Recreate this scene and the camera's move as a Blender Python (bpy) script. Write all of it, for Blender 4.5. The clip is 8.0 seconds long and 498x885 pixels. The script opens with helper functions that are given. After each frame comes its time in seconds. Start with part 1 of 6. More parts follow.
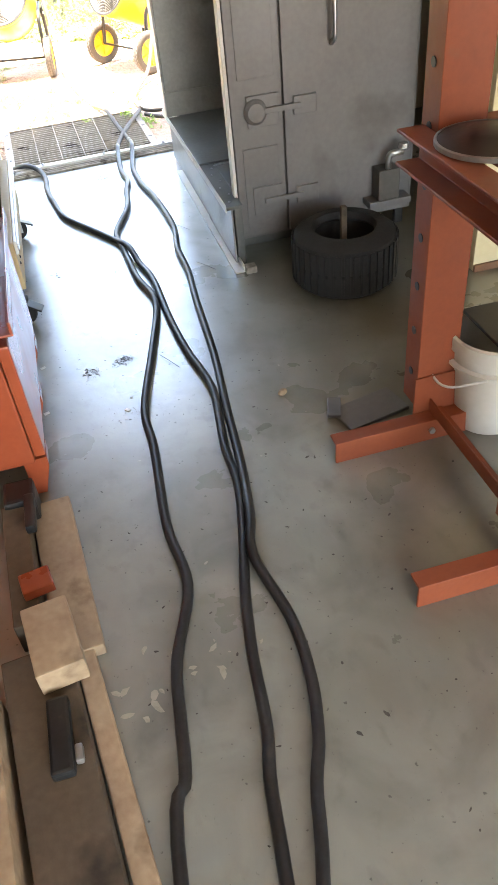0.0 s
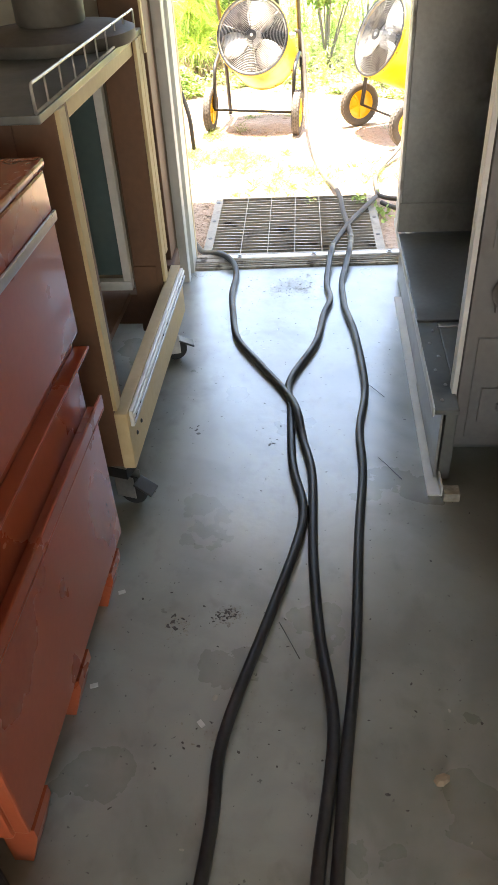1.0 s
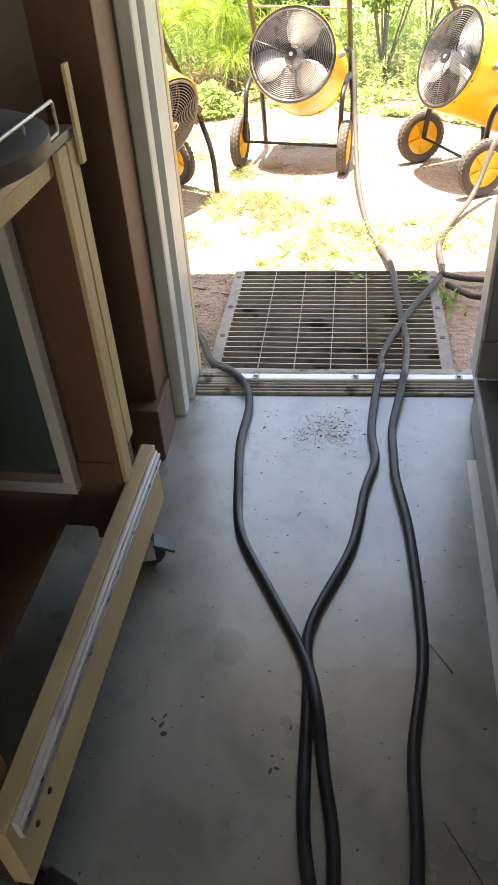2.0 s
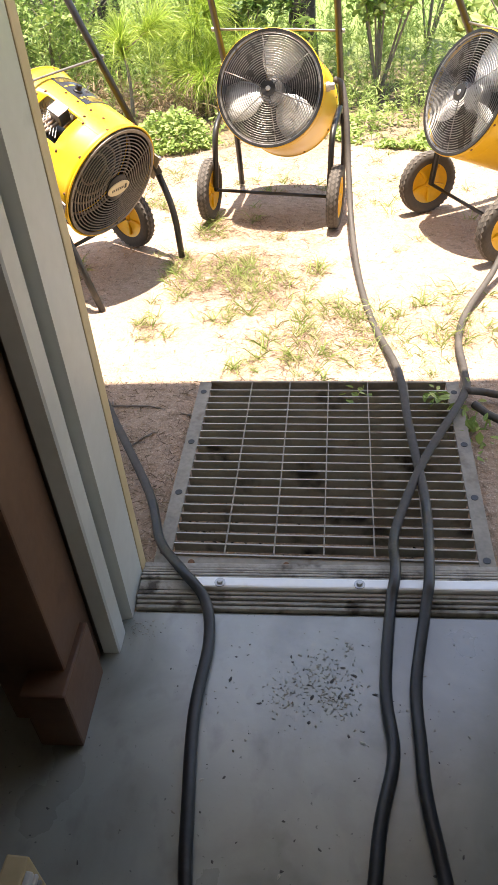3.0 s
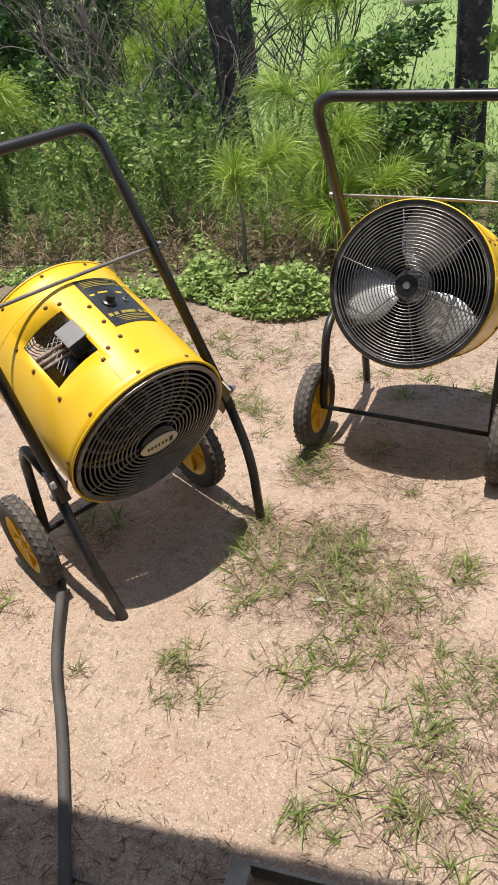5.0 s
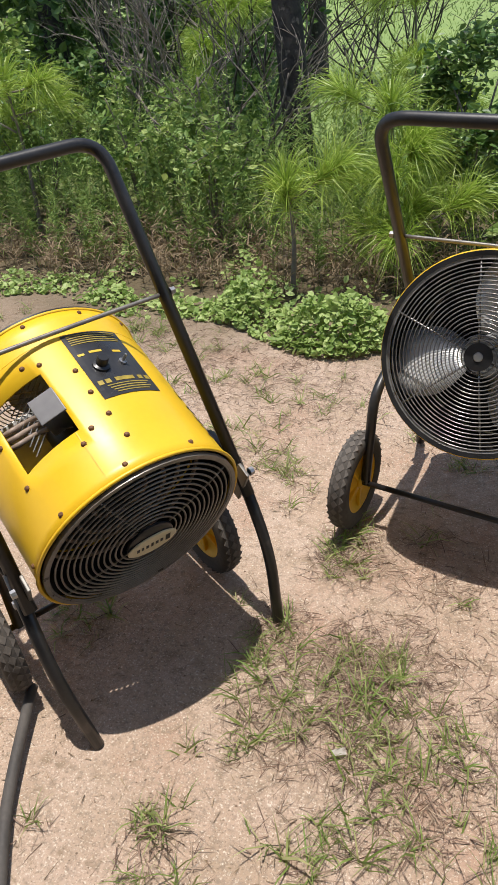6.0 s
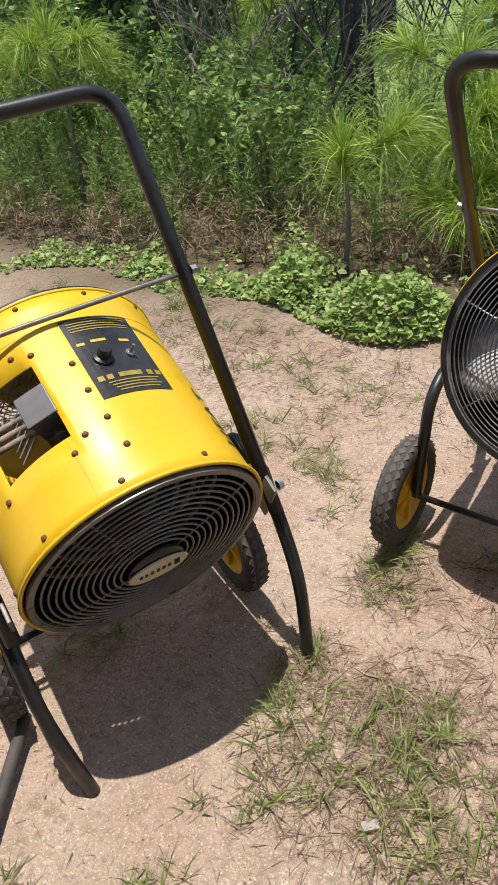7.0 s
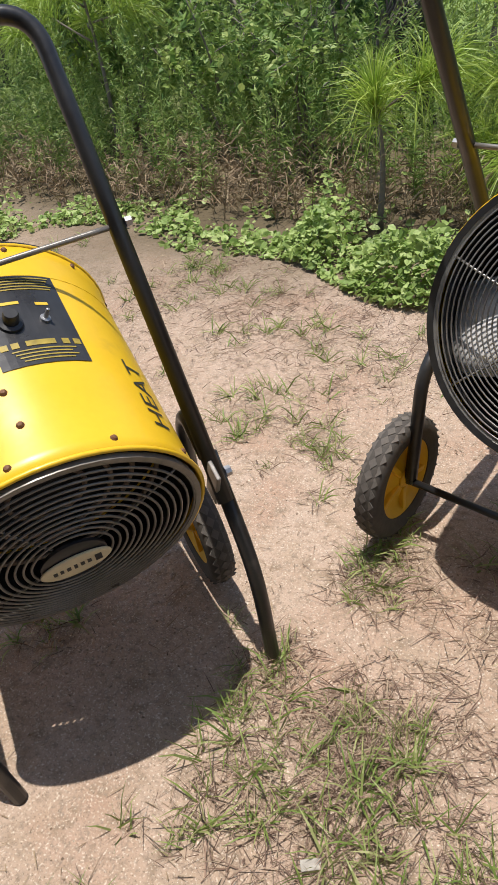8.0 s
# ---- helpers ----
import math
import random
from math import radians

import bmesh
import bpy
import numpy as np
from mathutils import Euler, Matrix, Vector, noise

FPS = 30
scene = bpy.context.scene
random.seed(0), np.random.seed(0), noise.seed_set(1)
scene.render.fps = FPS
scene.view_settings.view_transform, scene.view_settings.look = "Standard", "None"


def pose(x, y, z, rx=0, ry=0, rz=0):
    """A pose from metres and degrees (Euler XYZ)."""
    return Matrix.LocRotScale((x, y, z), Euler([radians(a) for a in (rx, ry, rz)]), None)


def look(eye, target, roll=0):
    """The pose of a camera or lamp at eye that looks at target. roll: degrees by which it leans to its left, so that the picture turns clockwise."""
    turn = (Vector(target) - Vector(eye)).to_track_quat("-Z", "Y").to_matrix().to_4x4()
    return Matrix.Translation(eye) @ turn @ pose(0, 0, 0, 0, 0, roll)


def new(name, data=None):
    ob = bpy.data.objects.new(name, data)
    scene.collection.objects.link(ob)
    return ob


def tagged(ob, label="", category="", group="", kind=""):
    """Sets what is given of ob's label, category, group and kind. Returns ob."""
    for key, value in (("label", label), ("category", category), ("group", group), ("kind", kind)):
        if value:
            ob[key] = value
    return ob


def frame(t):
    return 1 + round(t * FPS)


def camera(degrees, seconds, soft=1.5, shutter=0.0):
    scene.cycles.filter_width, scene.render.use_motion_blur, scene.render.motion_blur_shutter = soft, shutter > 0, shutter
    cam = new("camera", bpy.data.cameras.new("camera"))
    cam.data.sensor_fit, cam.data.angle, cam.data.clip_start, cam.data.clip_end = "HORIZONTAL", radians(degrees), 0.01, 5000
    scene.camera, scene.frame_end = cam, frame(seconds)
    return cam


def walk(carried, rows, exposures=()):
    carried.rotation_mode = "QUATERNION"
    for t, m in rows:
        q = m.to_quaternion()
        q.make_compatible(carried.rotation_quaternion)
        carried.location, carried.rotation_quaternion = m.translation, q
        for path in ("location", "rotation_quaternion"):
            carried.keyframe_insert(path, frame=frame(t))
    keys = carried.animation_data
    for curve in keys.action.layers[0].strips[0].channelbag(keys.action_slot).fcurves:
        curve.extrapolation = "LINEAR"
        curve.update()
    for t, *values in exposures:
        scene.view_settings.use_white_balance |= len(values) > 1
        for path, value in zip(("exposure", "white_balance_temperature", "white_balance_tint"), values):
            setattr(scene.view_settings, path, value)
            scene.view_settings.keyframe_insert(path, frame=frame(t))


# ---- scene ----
cam = camera(37.4, 8.0, 0.75)
PATH = [
    (0, (0.105, -4.302, 1.462), (0.48, -2.83, 0.161), -6.2),
    (0.5, (0.371, -3.729, 1.441), (0.451, -2.171, 0.189), -5.0),
    (1, (0.414, -3.222, 1.463), (0.305, -1.642, 0.241), -3.6),
    (1.5, (0.41, -2.653, 1.512), (0.258, -1.08, 0.286), -2.8),
    (1.7, (0.47, -2.42, 1.481), (0.271, -0.858, 0.248), -3.4),
    (2.8, (0.437, -1.326, 1.475), (0.212, 0.202, 0.204), -5.1),
    (3, (0.462, -1.125, 1.474), (0.259, 0.41, 0.207), -5.0),
    (3.5, (0.577, -0.624, 1.457), (0.263, 0.946, 0.258), -5.2),
    (4, (0.574, -0.252, 1.475), (0.217, 1.353, 0.336), -4.9),
    (4.5, (0.486, 0.092, 1.493), (0.1, 1.699, 0.368), -5.6),
    (5, (0.417, 0.36, 1.454), (-0.151, 1.937, 0.363), -7.5),
    (5.2, (0.397, 0.529, 1.434), (-0.252, 2.079, 0.35), -8.1),
    (6.3, (0.313, 0.897, 1.429), (-0.379, 2.417, 0.329), -6.1),
    (6.5, (0.293, 0.947, 1.424), (-0.404, 2.457, 0.313), -6.3),
    (7, (0.279, 1.1, 1.338), (-0.532, 2.531, 0.2), -7.0),
    (7.5, (0.441, 1.273, 1.15), (-0.576, 2.603, 0.056), -10.6),
    (8, (0.397, 1.366, 1.225), (-0.569, 2.645, 0.029), -10.3),
]
walk(cam, [(t, look(eye, target, roll)) for t, eye, target, roll in PATH],
     [(0, 4.6, 7600, 12), (0.5, 4.0, 7700, 12), (1, 3.8, 7900, 12), (1.5, 3.35, 8100, 13), (3, 2.0, 7700, 15), (3.5, 1.33, 7200, 14),
      (4, 0.90, 6900, 12), (4.5, 0.66, 6800, 11), (5.2, 0.46, 6700, 11), (6.5, 0.36, 6600, 11), (8, 0.38, 6600, 11)])

# ---- world, sun, large lights ----
SUN_WAY = Vector((0.04, -0.015, -1.0)).normalized()
world = bpy.data.worlds.new("world")
scene.world = world
world.use_nodes = True
wn = world.node_tree.nodes
sky = wn.new("ShaderNodeTexSky")
sky.sky_type = "NISHITA"
sky.sun_disc = False
sky.sun_elevation = radians(86)
sky.sun_rotation = radians(-69)
wn["Background"].inputs["Strength"].default_value = 0.13
world.node_tree.links.new(sky.outputs[0], wn["Background"].inputs[0])
sun = bpy.data.lights.new("sun", "SUN")
sun.energy = 4.2
sun.angle = radians(0.5)
sun.color = (1.0, 0.965, 0.91)
sun_ob = new("sun", sun)
sun_ob.rotation_euler = SUN_WAY.to_track_quat("-Z", "Y").to_euler()
sun_ob.location = (0, 2, 20)
# fill lamp added behind the view; the back opening it stands in is assumed
back = bpy.data.lights.new("unseen_back_fill", "AREA")
back.shape = "RECTANGLE"
back.size, back.size_y = 3.6, 2.4
back.energy = 3.6
back.color = (1.0, 0.95, 0.80)
back_ob = new("unseen_back_fill", back)
back_ob.matrix_world = look((1.0, -8.35, 1.3), (0.8, 0, 1.0))


# ---- materials ----
def surface(name, a, b, scale=8.0, rough=0.6, metal=0.0, bump=0.2, grain=60.0, spots=None, spot_scale=3.0, spot_cut=0.6, place="Object", rough_var=0.12, piece=0.0, coat=0.0):
    """Two tones by a coarse and a fine noise, relief by the fine one, and stains of a third tone."""
    m = bpy.data.materials.new(name)
    m.use_nodes = True
    n, link = m.node_tree.nodes, m.node_tree.links.new
    bsdf = n["Principled BSDF"]
    if place == "World":
        co = n.new("ShaderNodeNewGeometry").outputs["Position"]
    else:
        co = n.new("ShaderNodeTexCoord").outputs[place]

    def tex(s, detail=6.0):
        t = n.new("ShaderNodeTexNoise")
        t.inputs["Scale"].default_value = s
        t.inputs["Detail"].default_value = detail
        link(co, t.inputs["Vector"])
        return t.outputs["Fac"]

    def ramp(value, lo, hi):
        r = n.new("ShaderNodeMapRange")
        r.inputs[1].default_value, r.inputs[2].default_value = lo, hi
        link(value, r.inputs[0])
        return r.outputs[0]

    def mix(f, x, y):
        k = n.new("ShaderNodeMix")
        k.data_type = "RGBA"
        link(f, k.inputs[0])
        for i, c in ((6, x), (7, y)):
            if isinstance(c, tuple):
                k.inputs[i].default_value = (*c, 1)
            else:
                link(c, k.inputs[i])
        return k.outputs[2]

    coarse, fine = tex(scale), tex(grain, 3.0)
    both = n.new("ShaderNodeMath")
    both.operation = "MULTIPLY_ADD"
    link(fine, both.inputs[0])
    both.inputs[1].default_value = 0.45
    link(coarse, both.inputs[2])
    colour = mix(ramp(both.outputs[0], 0.45, 0.98), a, b)
    if spots:
        colour = mix(ramp(tex(spot_scale, 8.0), spot_cut, spot_cut + 0.12), colour, spots)
    if piece:
        info = n.new("ShaderNodeObjectInfo")
        hsv = n.new("ShaderNodeHueSaturation")
        link(ramp(info.outputs["Random"], 0, 1), hsv.inputs["Value"])
        hsv.inputs["Value"].default_value = 1
        add = n.new("ShaderNodeMapRange")
        add.inputs[3].default_value, add.inputs[4].default_value = 1 - piece, 1 + piece
        link(info.outputs["Random"], add.inputs[0])
        link(add.outputs[0], hsv.inputs["Value"])
        link(colour, hsv.inputs["Color"])
        colour = hsv.outputs[0]
    link(colour, bsdf.inputs["Base Color"])
    rr = n.new("ShaderNodeMapRange")
    rr.inputs[1].default_value, rr.inputs[2].default_value = 0.3, 0.7
    rr.inputs[3].default_value, rr.inputs[4].default_value = rough - rough_var, min(1, rough + rough_var)
    link(coarse, rr.inputs[0])
    link(rr.outputs[0], bsdf.inputs["Roughness"])
    bsdf.inputs["Metallic"].default_value = metal
    bsdf.inputs["Coat Weight"].default_value = coat
    if bump:
        bp = n.new("ShaderNodeBump")
        bp.inputs["Strength"].default_value = bump
        bp.inputs["Distance"].default_value = 0.01
        link(both.outputs[0], bp.inputs["Height"])
        link(bp.outputs[0], bsdf.inputs["Normal"])
    return m


def foliage(name, a, b, c, through_light=0.35, rough=0.55):
    """Leaf tones that vary from leaf to leaf; some light passes through."""
    m = bpy.data.materials.new(name)
    m.use_nodes = True
    n, link = m.node_tree.nodes, m.node_tree.links.new
    bsdf = n["Principled BSDF"]
    geo = n.new("ShaderNodeNewGeometry")
    r = n.new("ShaderNodeValToRGB")
    r.color_ramp.elements[0].color = (*a, 1)
    r.color_ramp.elements[1].color = (*c, 1)
    e = r.color_ramp.elements.new(0.5)
    e.color = (*b, 1)
    link(geo.outputs["Random Per Island"], r.inputs[0])
    link(r.outputs[0], bsdf.inputs["Base Color"])
    bsdf.inputs["Roughness"].default_value = rough
    tr = n.new("ShaderNodeBsdfTranslucent")
    link(r.outputs[0], tr.inputs[0])
    mx = n.new("ShaderNodeMixShader")
    mx.inputs[0].default_value = through_light
    link(bsdf.outputs[0], mx.inputs[1])
    link(tr.outputs[0], mx.inputs[2])
    link(mx.outputs[0], n["Material Output"].inputs[0])
    return m


M_CHIP = surface("bare_dark_chip", (0.045, 0.044, 0.04), (0.10, 0.095, 0.088), 30, 0.8, 0, 0.3, 90)
M_WORN = surface("worn_pale_concrete", (0.34, 0.33, 0.28), (0.44, 0.42, 0.36), 30, 0.8, 0, 0.3, 90)
M_RUBBER = surface("black_cable_rubber", (0.012, 0.012, 0.013), (0.03, 0.03, 0.032), 12, 0.42, 0, 0.1, 80, (0.06, 0.055, 0.05), 9, 0.62)
M_DUSTY = surface("dusty_cable_rubber", (0.035, 0.031, 0.028), (0.085, 0.075, 0.066), 9, 0.7, 0, 0.1, 80)
M_TYRE = surface("tyre_rubber", (0.075, 0.066, 0.058), (0.13, 0.113, 0.098), 14, 0.85, 0, 0.3, 90)
M_TYREBASE = surface("grooved_tyre_rubber", (0.04, 0.035, 0.031), (0.085, 0.073, 0.062), 10, 0.85, 0, 0.3, 90)
M_BLACKTYRE = surface("dark_tyre_rubber", (0.008, 0.008, 0.009), (0.02, 0.02, 0.02), 14, 0.8, 0, 0.3, 90)
M_YELLOW = surface("yellow_enamel", (0.72, 0.43, 0.012), (0.79, 0.49, 0.018), 5, 0.40, 0, 0.03, 70, (0.55, 0.32, 0.03), 7, 0.68, "Object", 0.08, 0, 0.12)
M_RIM = surface("yellow_rim_paint", (0.66, 0.36, 0.01), (0.78, 0.45, 0.015), 9, 0.45, 0, 0.05, 70, (0.25, 0.14, 0.04), 8, 0.66)
M_BLACK = surface("black_enamel", (0.010, 0.010, 0.011), (0.022, 0.022, 0.023), 10, 0.38, 0, 0.04, 80, (0.07, 0.06, 0.05), 12, 0.66)
M_WIRE = surface("black_guard_wire", (0.14, 0.128, 0.112), (0.24, 0.222, 0.198), 20, 0.38, 0.3, 0.0, 80)
M_PALEWIRE = surface("zinc_guard_wire", (0.32, 0.31, 0.29), (0.45, 0.44, 0.41), 20, 0.38, 0.6, 0.0, 80)
M_DARKWIRE = surface("worn_guard_wire", (0.20, 0.19, 0.18), (0.32, 0.31, 0.29), 20, 0.32, 0.6, 0.0, 80)
M_ALU = surface("dusty_aluminium", (0.66, 0.65, 0.63), (0.78, 0.77, 0.75), 9, 0.42, 0.35, 0.03, 60, (0.35, 0.33, 0.30), 6, 0.62)
M_STEEL = surface("zinc_steel", (0.30, 0.30, 0.30), (0.46, 0.46, 0.46), 14, 0.38, 0.8, 0.05, 80, (0.16, 0.12, 0.09), 8, 0.66)
M_GRATING = surface("dusty_grating_steel", (0.16, 0.14, 0.11), (0.31, 0.28, 0.23), 16, 0.6, 0.15, 0.1, 80, (0.12, 0.085, 0.055), 9, 0.60)
M_RUST = surface("rusty_screw", (0.10, 0.045, 0.02), (0.22, 0.10, 0.04), 40, 0.7, 0.2, 0.1, 90)
M_LABEL = surface("black_label", (0.02, 0.02, 0.022), (0.035, 0.035, 0.037), 10, 0.35, 0, 0.0, 80)
M_PRINT = surface("yellow_print", (0.60, 0.40, 0.03), (0.66, 0.45, 0.05), 10, 0.5, 0, 0.0, 80)
M_DIMPRINT = surface("faded_yellow_print", (0.22, 0.165, 0.03), (0.40, 0.29, 0.04), 60, 0.5, 0, 0.0, 80)
M_CREAM = surface("cream_badge", (0.55, 0.47, 0.30), (0.64, 0.56, 0.38), 20, 0.45, 0, 0.0, 80)
M_COPPER = surface("dull_wiring", (0.20, 0.15, 0.12), (0.34, 0.26, 0.2), 20, 0.6, 0.1, 0.0, 80)
M_RED = surface("brick_red_enamel", (0.28, 0.055, 0.024), (0.36, 0.080, 0.034), 4, 0.30, 0, 0.02, 60, (0.15, 0.045, 0.03), 6, 0.72, "Object", 0.07, 0, 0.3)
M_ORANGE = surface("orange_press_paint", (0.20, 0.042, 0.016), (0.27, 0.062, 0.022), 6, 0.5, 0, 0.06, 60, (0.2, 0.08, 0.04), 7, 0.64)
M_PINE = surface("new_pine_wood", (0.46, 0.35, 0.19), (0.58, 0.46, 0.27), 6, 0.6, 0, 0.1, 45, (0.38, 0.24, 0.11), 5, 0.66)
M_BROWNWOOD = surface("brown_stained_wood", (0.095, 0.045, 0.024), (0.15, 0.073, 0.038), 5, 0.6, 0, 0.12, 45, (0.08, 0.035, 0.02), 6, 0.62)
M_DARKWOOD = surface("dark_grimy_wood", (0.085, 0.062, 0.042), (0.15, 0.11, 0.075), 6, 0.8, 0, 0.25, 50, (0.045, 0.033, 0.024), 5, 0.55)
M_OLDWOOD = surface("weathered_wood", (0.24, 0.215, 0.18), (0.46, 0.43, 0.38), 14, 0.85, 0, 0.5, 70, (0.09, 0.075, 0.06), 16, 0.54)
M_SCRAPWOOD = surface("offcut_wood", (0.30, 0.20, 0.125), (0.46, 0.35, 0.23), 6, 0.75, 0, 0.2, 50, (0.16, 0.10, 0.06), 5, 0.6, "Object", 0.1, 0.25)
M_JAMB = surface("pale_painted_metal", (0.46, 0.47, 0.44), (0.55, 0.56, 0.53), 4, 0.45, 0, 0.03, 40, (0.27, 0.27, 0.25), 5, 0.64)
M_GALV = surface("galvanised_sheet", (0.22, 0.22, 0.215), (0.34, 0.34, 0.33), 6, 0.42, 0.55, 0.04, 50, (0.16, 0.15, 0.135), 4, 0.6)
M_DECK = surface("dark_deck_sheet", (0.085, 0.09, 0.088), (0.14, 0.148, 0.142), 5, 0.42, 0.3, 0.05, 50, (0.14, 0.14, 0.13), 4, 0.66)
M_WHITE = surface("scuffed_white_paint", (0.52, 0.52, 0.50), (0.64, 0.64, 0.62), 9, 0.5, 0, 0.06, 60, (0.25, 0.23, 0.2), 7, 0.62)
M_CABINET = surface("grey_cabinet_paint", (0.115, 0.112, 0.115), (0.17, 0.165, 0.165), 3, 0.48, 0.1, 0.04, 50, (0.10, 0.095, 0.09), 3, 0.60)
M_BEIGE = surface("beige_wall_board", (0.50, 0.43, 0.26), (0.58, 0.51, 0.33), 2.5, 0.7, 0, 0.05, 40, (0.38, 0.32, 0.2), 2.2, 0.62)
M_SHEDWALL = surface("shed_wall_lining", (0.26, 0.22, 0.17), (0.34, 0.29, 0.23), 2, 0.8, 0, 0.08, 30, (0.18, 0.15, 0.11), 2, 0.6)
M_TEAL = surface("teal_sheet", (0.07, 0.115, 0.12), (0.10, 0.155, 0.16), 3, 0.5, 0.1, 0.03, 40)
M_PLASTIC = surface("white_bucket_plastic", (0.58, 0.56, 0.50), (0.68, 0.66, 0.60), 4, 0.45, 0, 0.02, 40, (0.42, 0.38, 0.3), 5, 0.62)
M_DUSTYSTEEL = surface("dusty_dark_steel", (0.06, 0.055, 0.05), (0.105, 0.097, 0.088), 5, 0.6, 0.1, 0.05, 50, (0.14, 0.12, 0.10), 5, 0.62)
M_BARSIDE = surface("darker_bar_side", (0.25, 0.225, 0.175), (0.40, 0.365, 0.295), 12, 0.75, 0.1, 0.1, 80, (0.05, 0.04, 0.03), 8, 0.58, "World")
M_SCUFF = surface("scuffed_floor_paint", (0.22, 0.21, 0.18), (0.31, 0.30, 0.26), 40, 0.7, 0, 0.3, 90)
M_BARS = surface("galvanised_bar", (0.34, 0.32, 0.28), (0.50, 0.48, 0.43), 16, 0.5, 0.2, 0.05, 80, (0.2, 0.16, 0.12), 9, 0.62)
M_BARK = surface("charred_bark", (0.016, 0.014, 0.013), (0.075, 0.066, 0.06), 14, 0.95, 0, 1.0, 40, (0.24, 0.20, 0.17), 16, 0.60, "World")
M_TWIG = surface("grey_twig", (0.13, 0.11, 0.09), (0.24, 0.21, 0.18), 20, 0.9, 0, 0.2, 60)
M_DARKTWIG = surface("dark_twig", (0.03, 0.027, 0.024), (0.075, 0.068, 0.06), 20, 0.9, 0, 0.2, 60)
M_DARKLITTER = foliage("dark_needle_litter", (0.07, 0.048, 0.03), (0.13, 0.09, 0.055), (0.19, 0.14, 0.09), 0.0, 0.9)
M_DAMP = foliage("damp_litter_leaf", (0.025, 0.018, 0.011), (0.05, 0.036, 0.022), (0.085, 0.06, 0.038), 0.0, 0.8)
M_CRUMB = foliage("earth_crumb", (0.20, 0.145, 0.10), (0.36, 0.27, 0.20), (0.50, 0.41, 0.32), 0.0, 0.95)
M_THATCH = foliage("dead_grass_stem", (0.13, 0.08, 0.06), (0.27, 0.18, 0.13), (0.42, 0.33, 0.23), 0.05, 0.9)
M_STRAW = foliage("dry_straw", (0.30, 0.22, 0.13), (0.22, 0.15, 0.09), (0.38, 0.30, 0.19), 0.1, 0.8)
M_GRASS = foliage("lawn_grass", (0.15, 0.235, 0.05), (0.26, 0.34, 0.09), (0.42, 0.41, 0.19))
M_COVER = foliage("ground_cover_leaf", (0.17, 0.27, 0.06), (0.33, 0.44, 0.13), (0.46, 0.56, 0.21))
M_WEED = foliage("weed_leaf", (0.10, 0.195, 0.04), (0.22, 0.335, 0.075), (0.38, 0.46, 0.14))
M_NEEDLE = foliage("pine_needle", (0.20, 0.32, 0.035), (0.34, 0.48, 0.07), (0.48, 0.58, 0.13), 0.35, 0.4)
M_DARKLEAF = foliage("dark_glossy_leaf", (0.05, 0.12, 0.025), (0.11, 0.20, 0.05), (0.22, 0.32, 0.09), 0.25, 0.35)
M_FIELD = foliage("field_grass", (0.13, 0.21, 0.05), (0.175, 0.26, 0.07), (0.22, 0.29, 0.10), 0.3, 0.7)


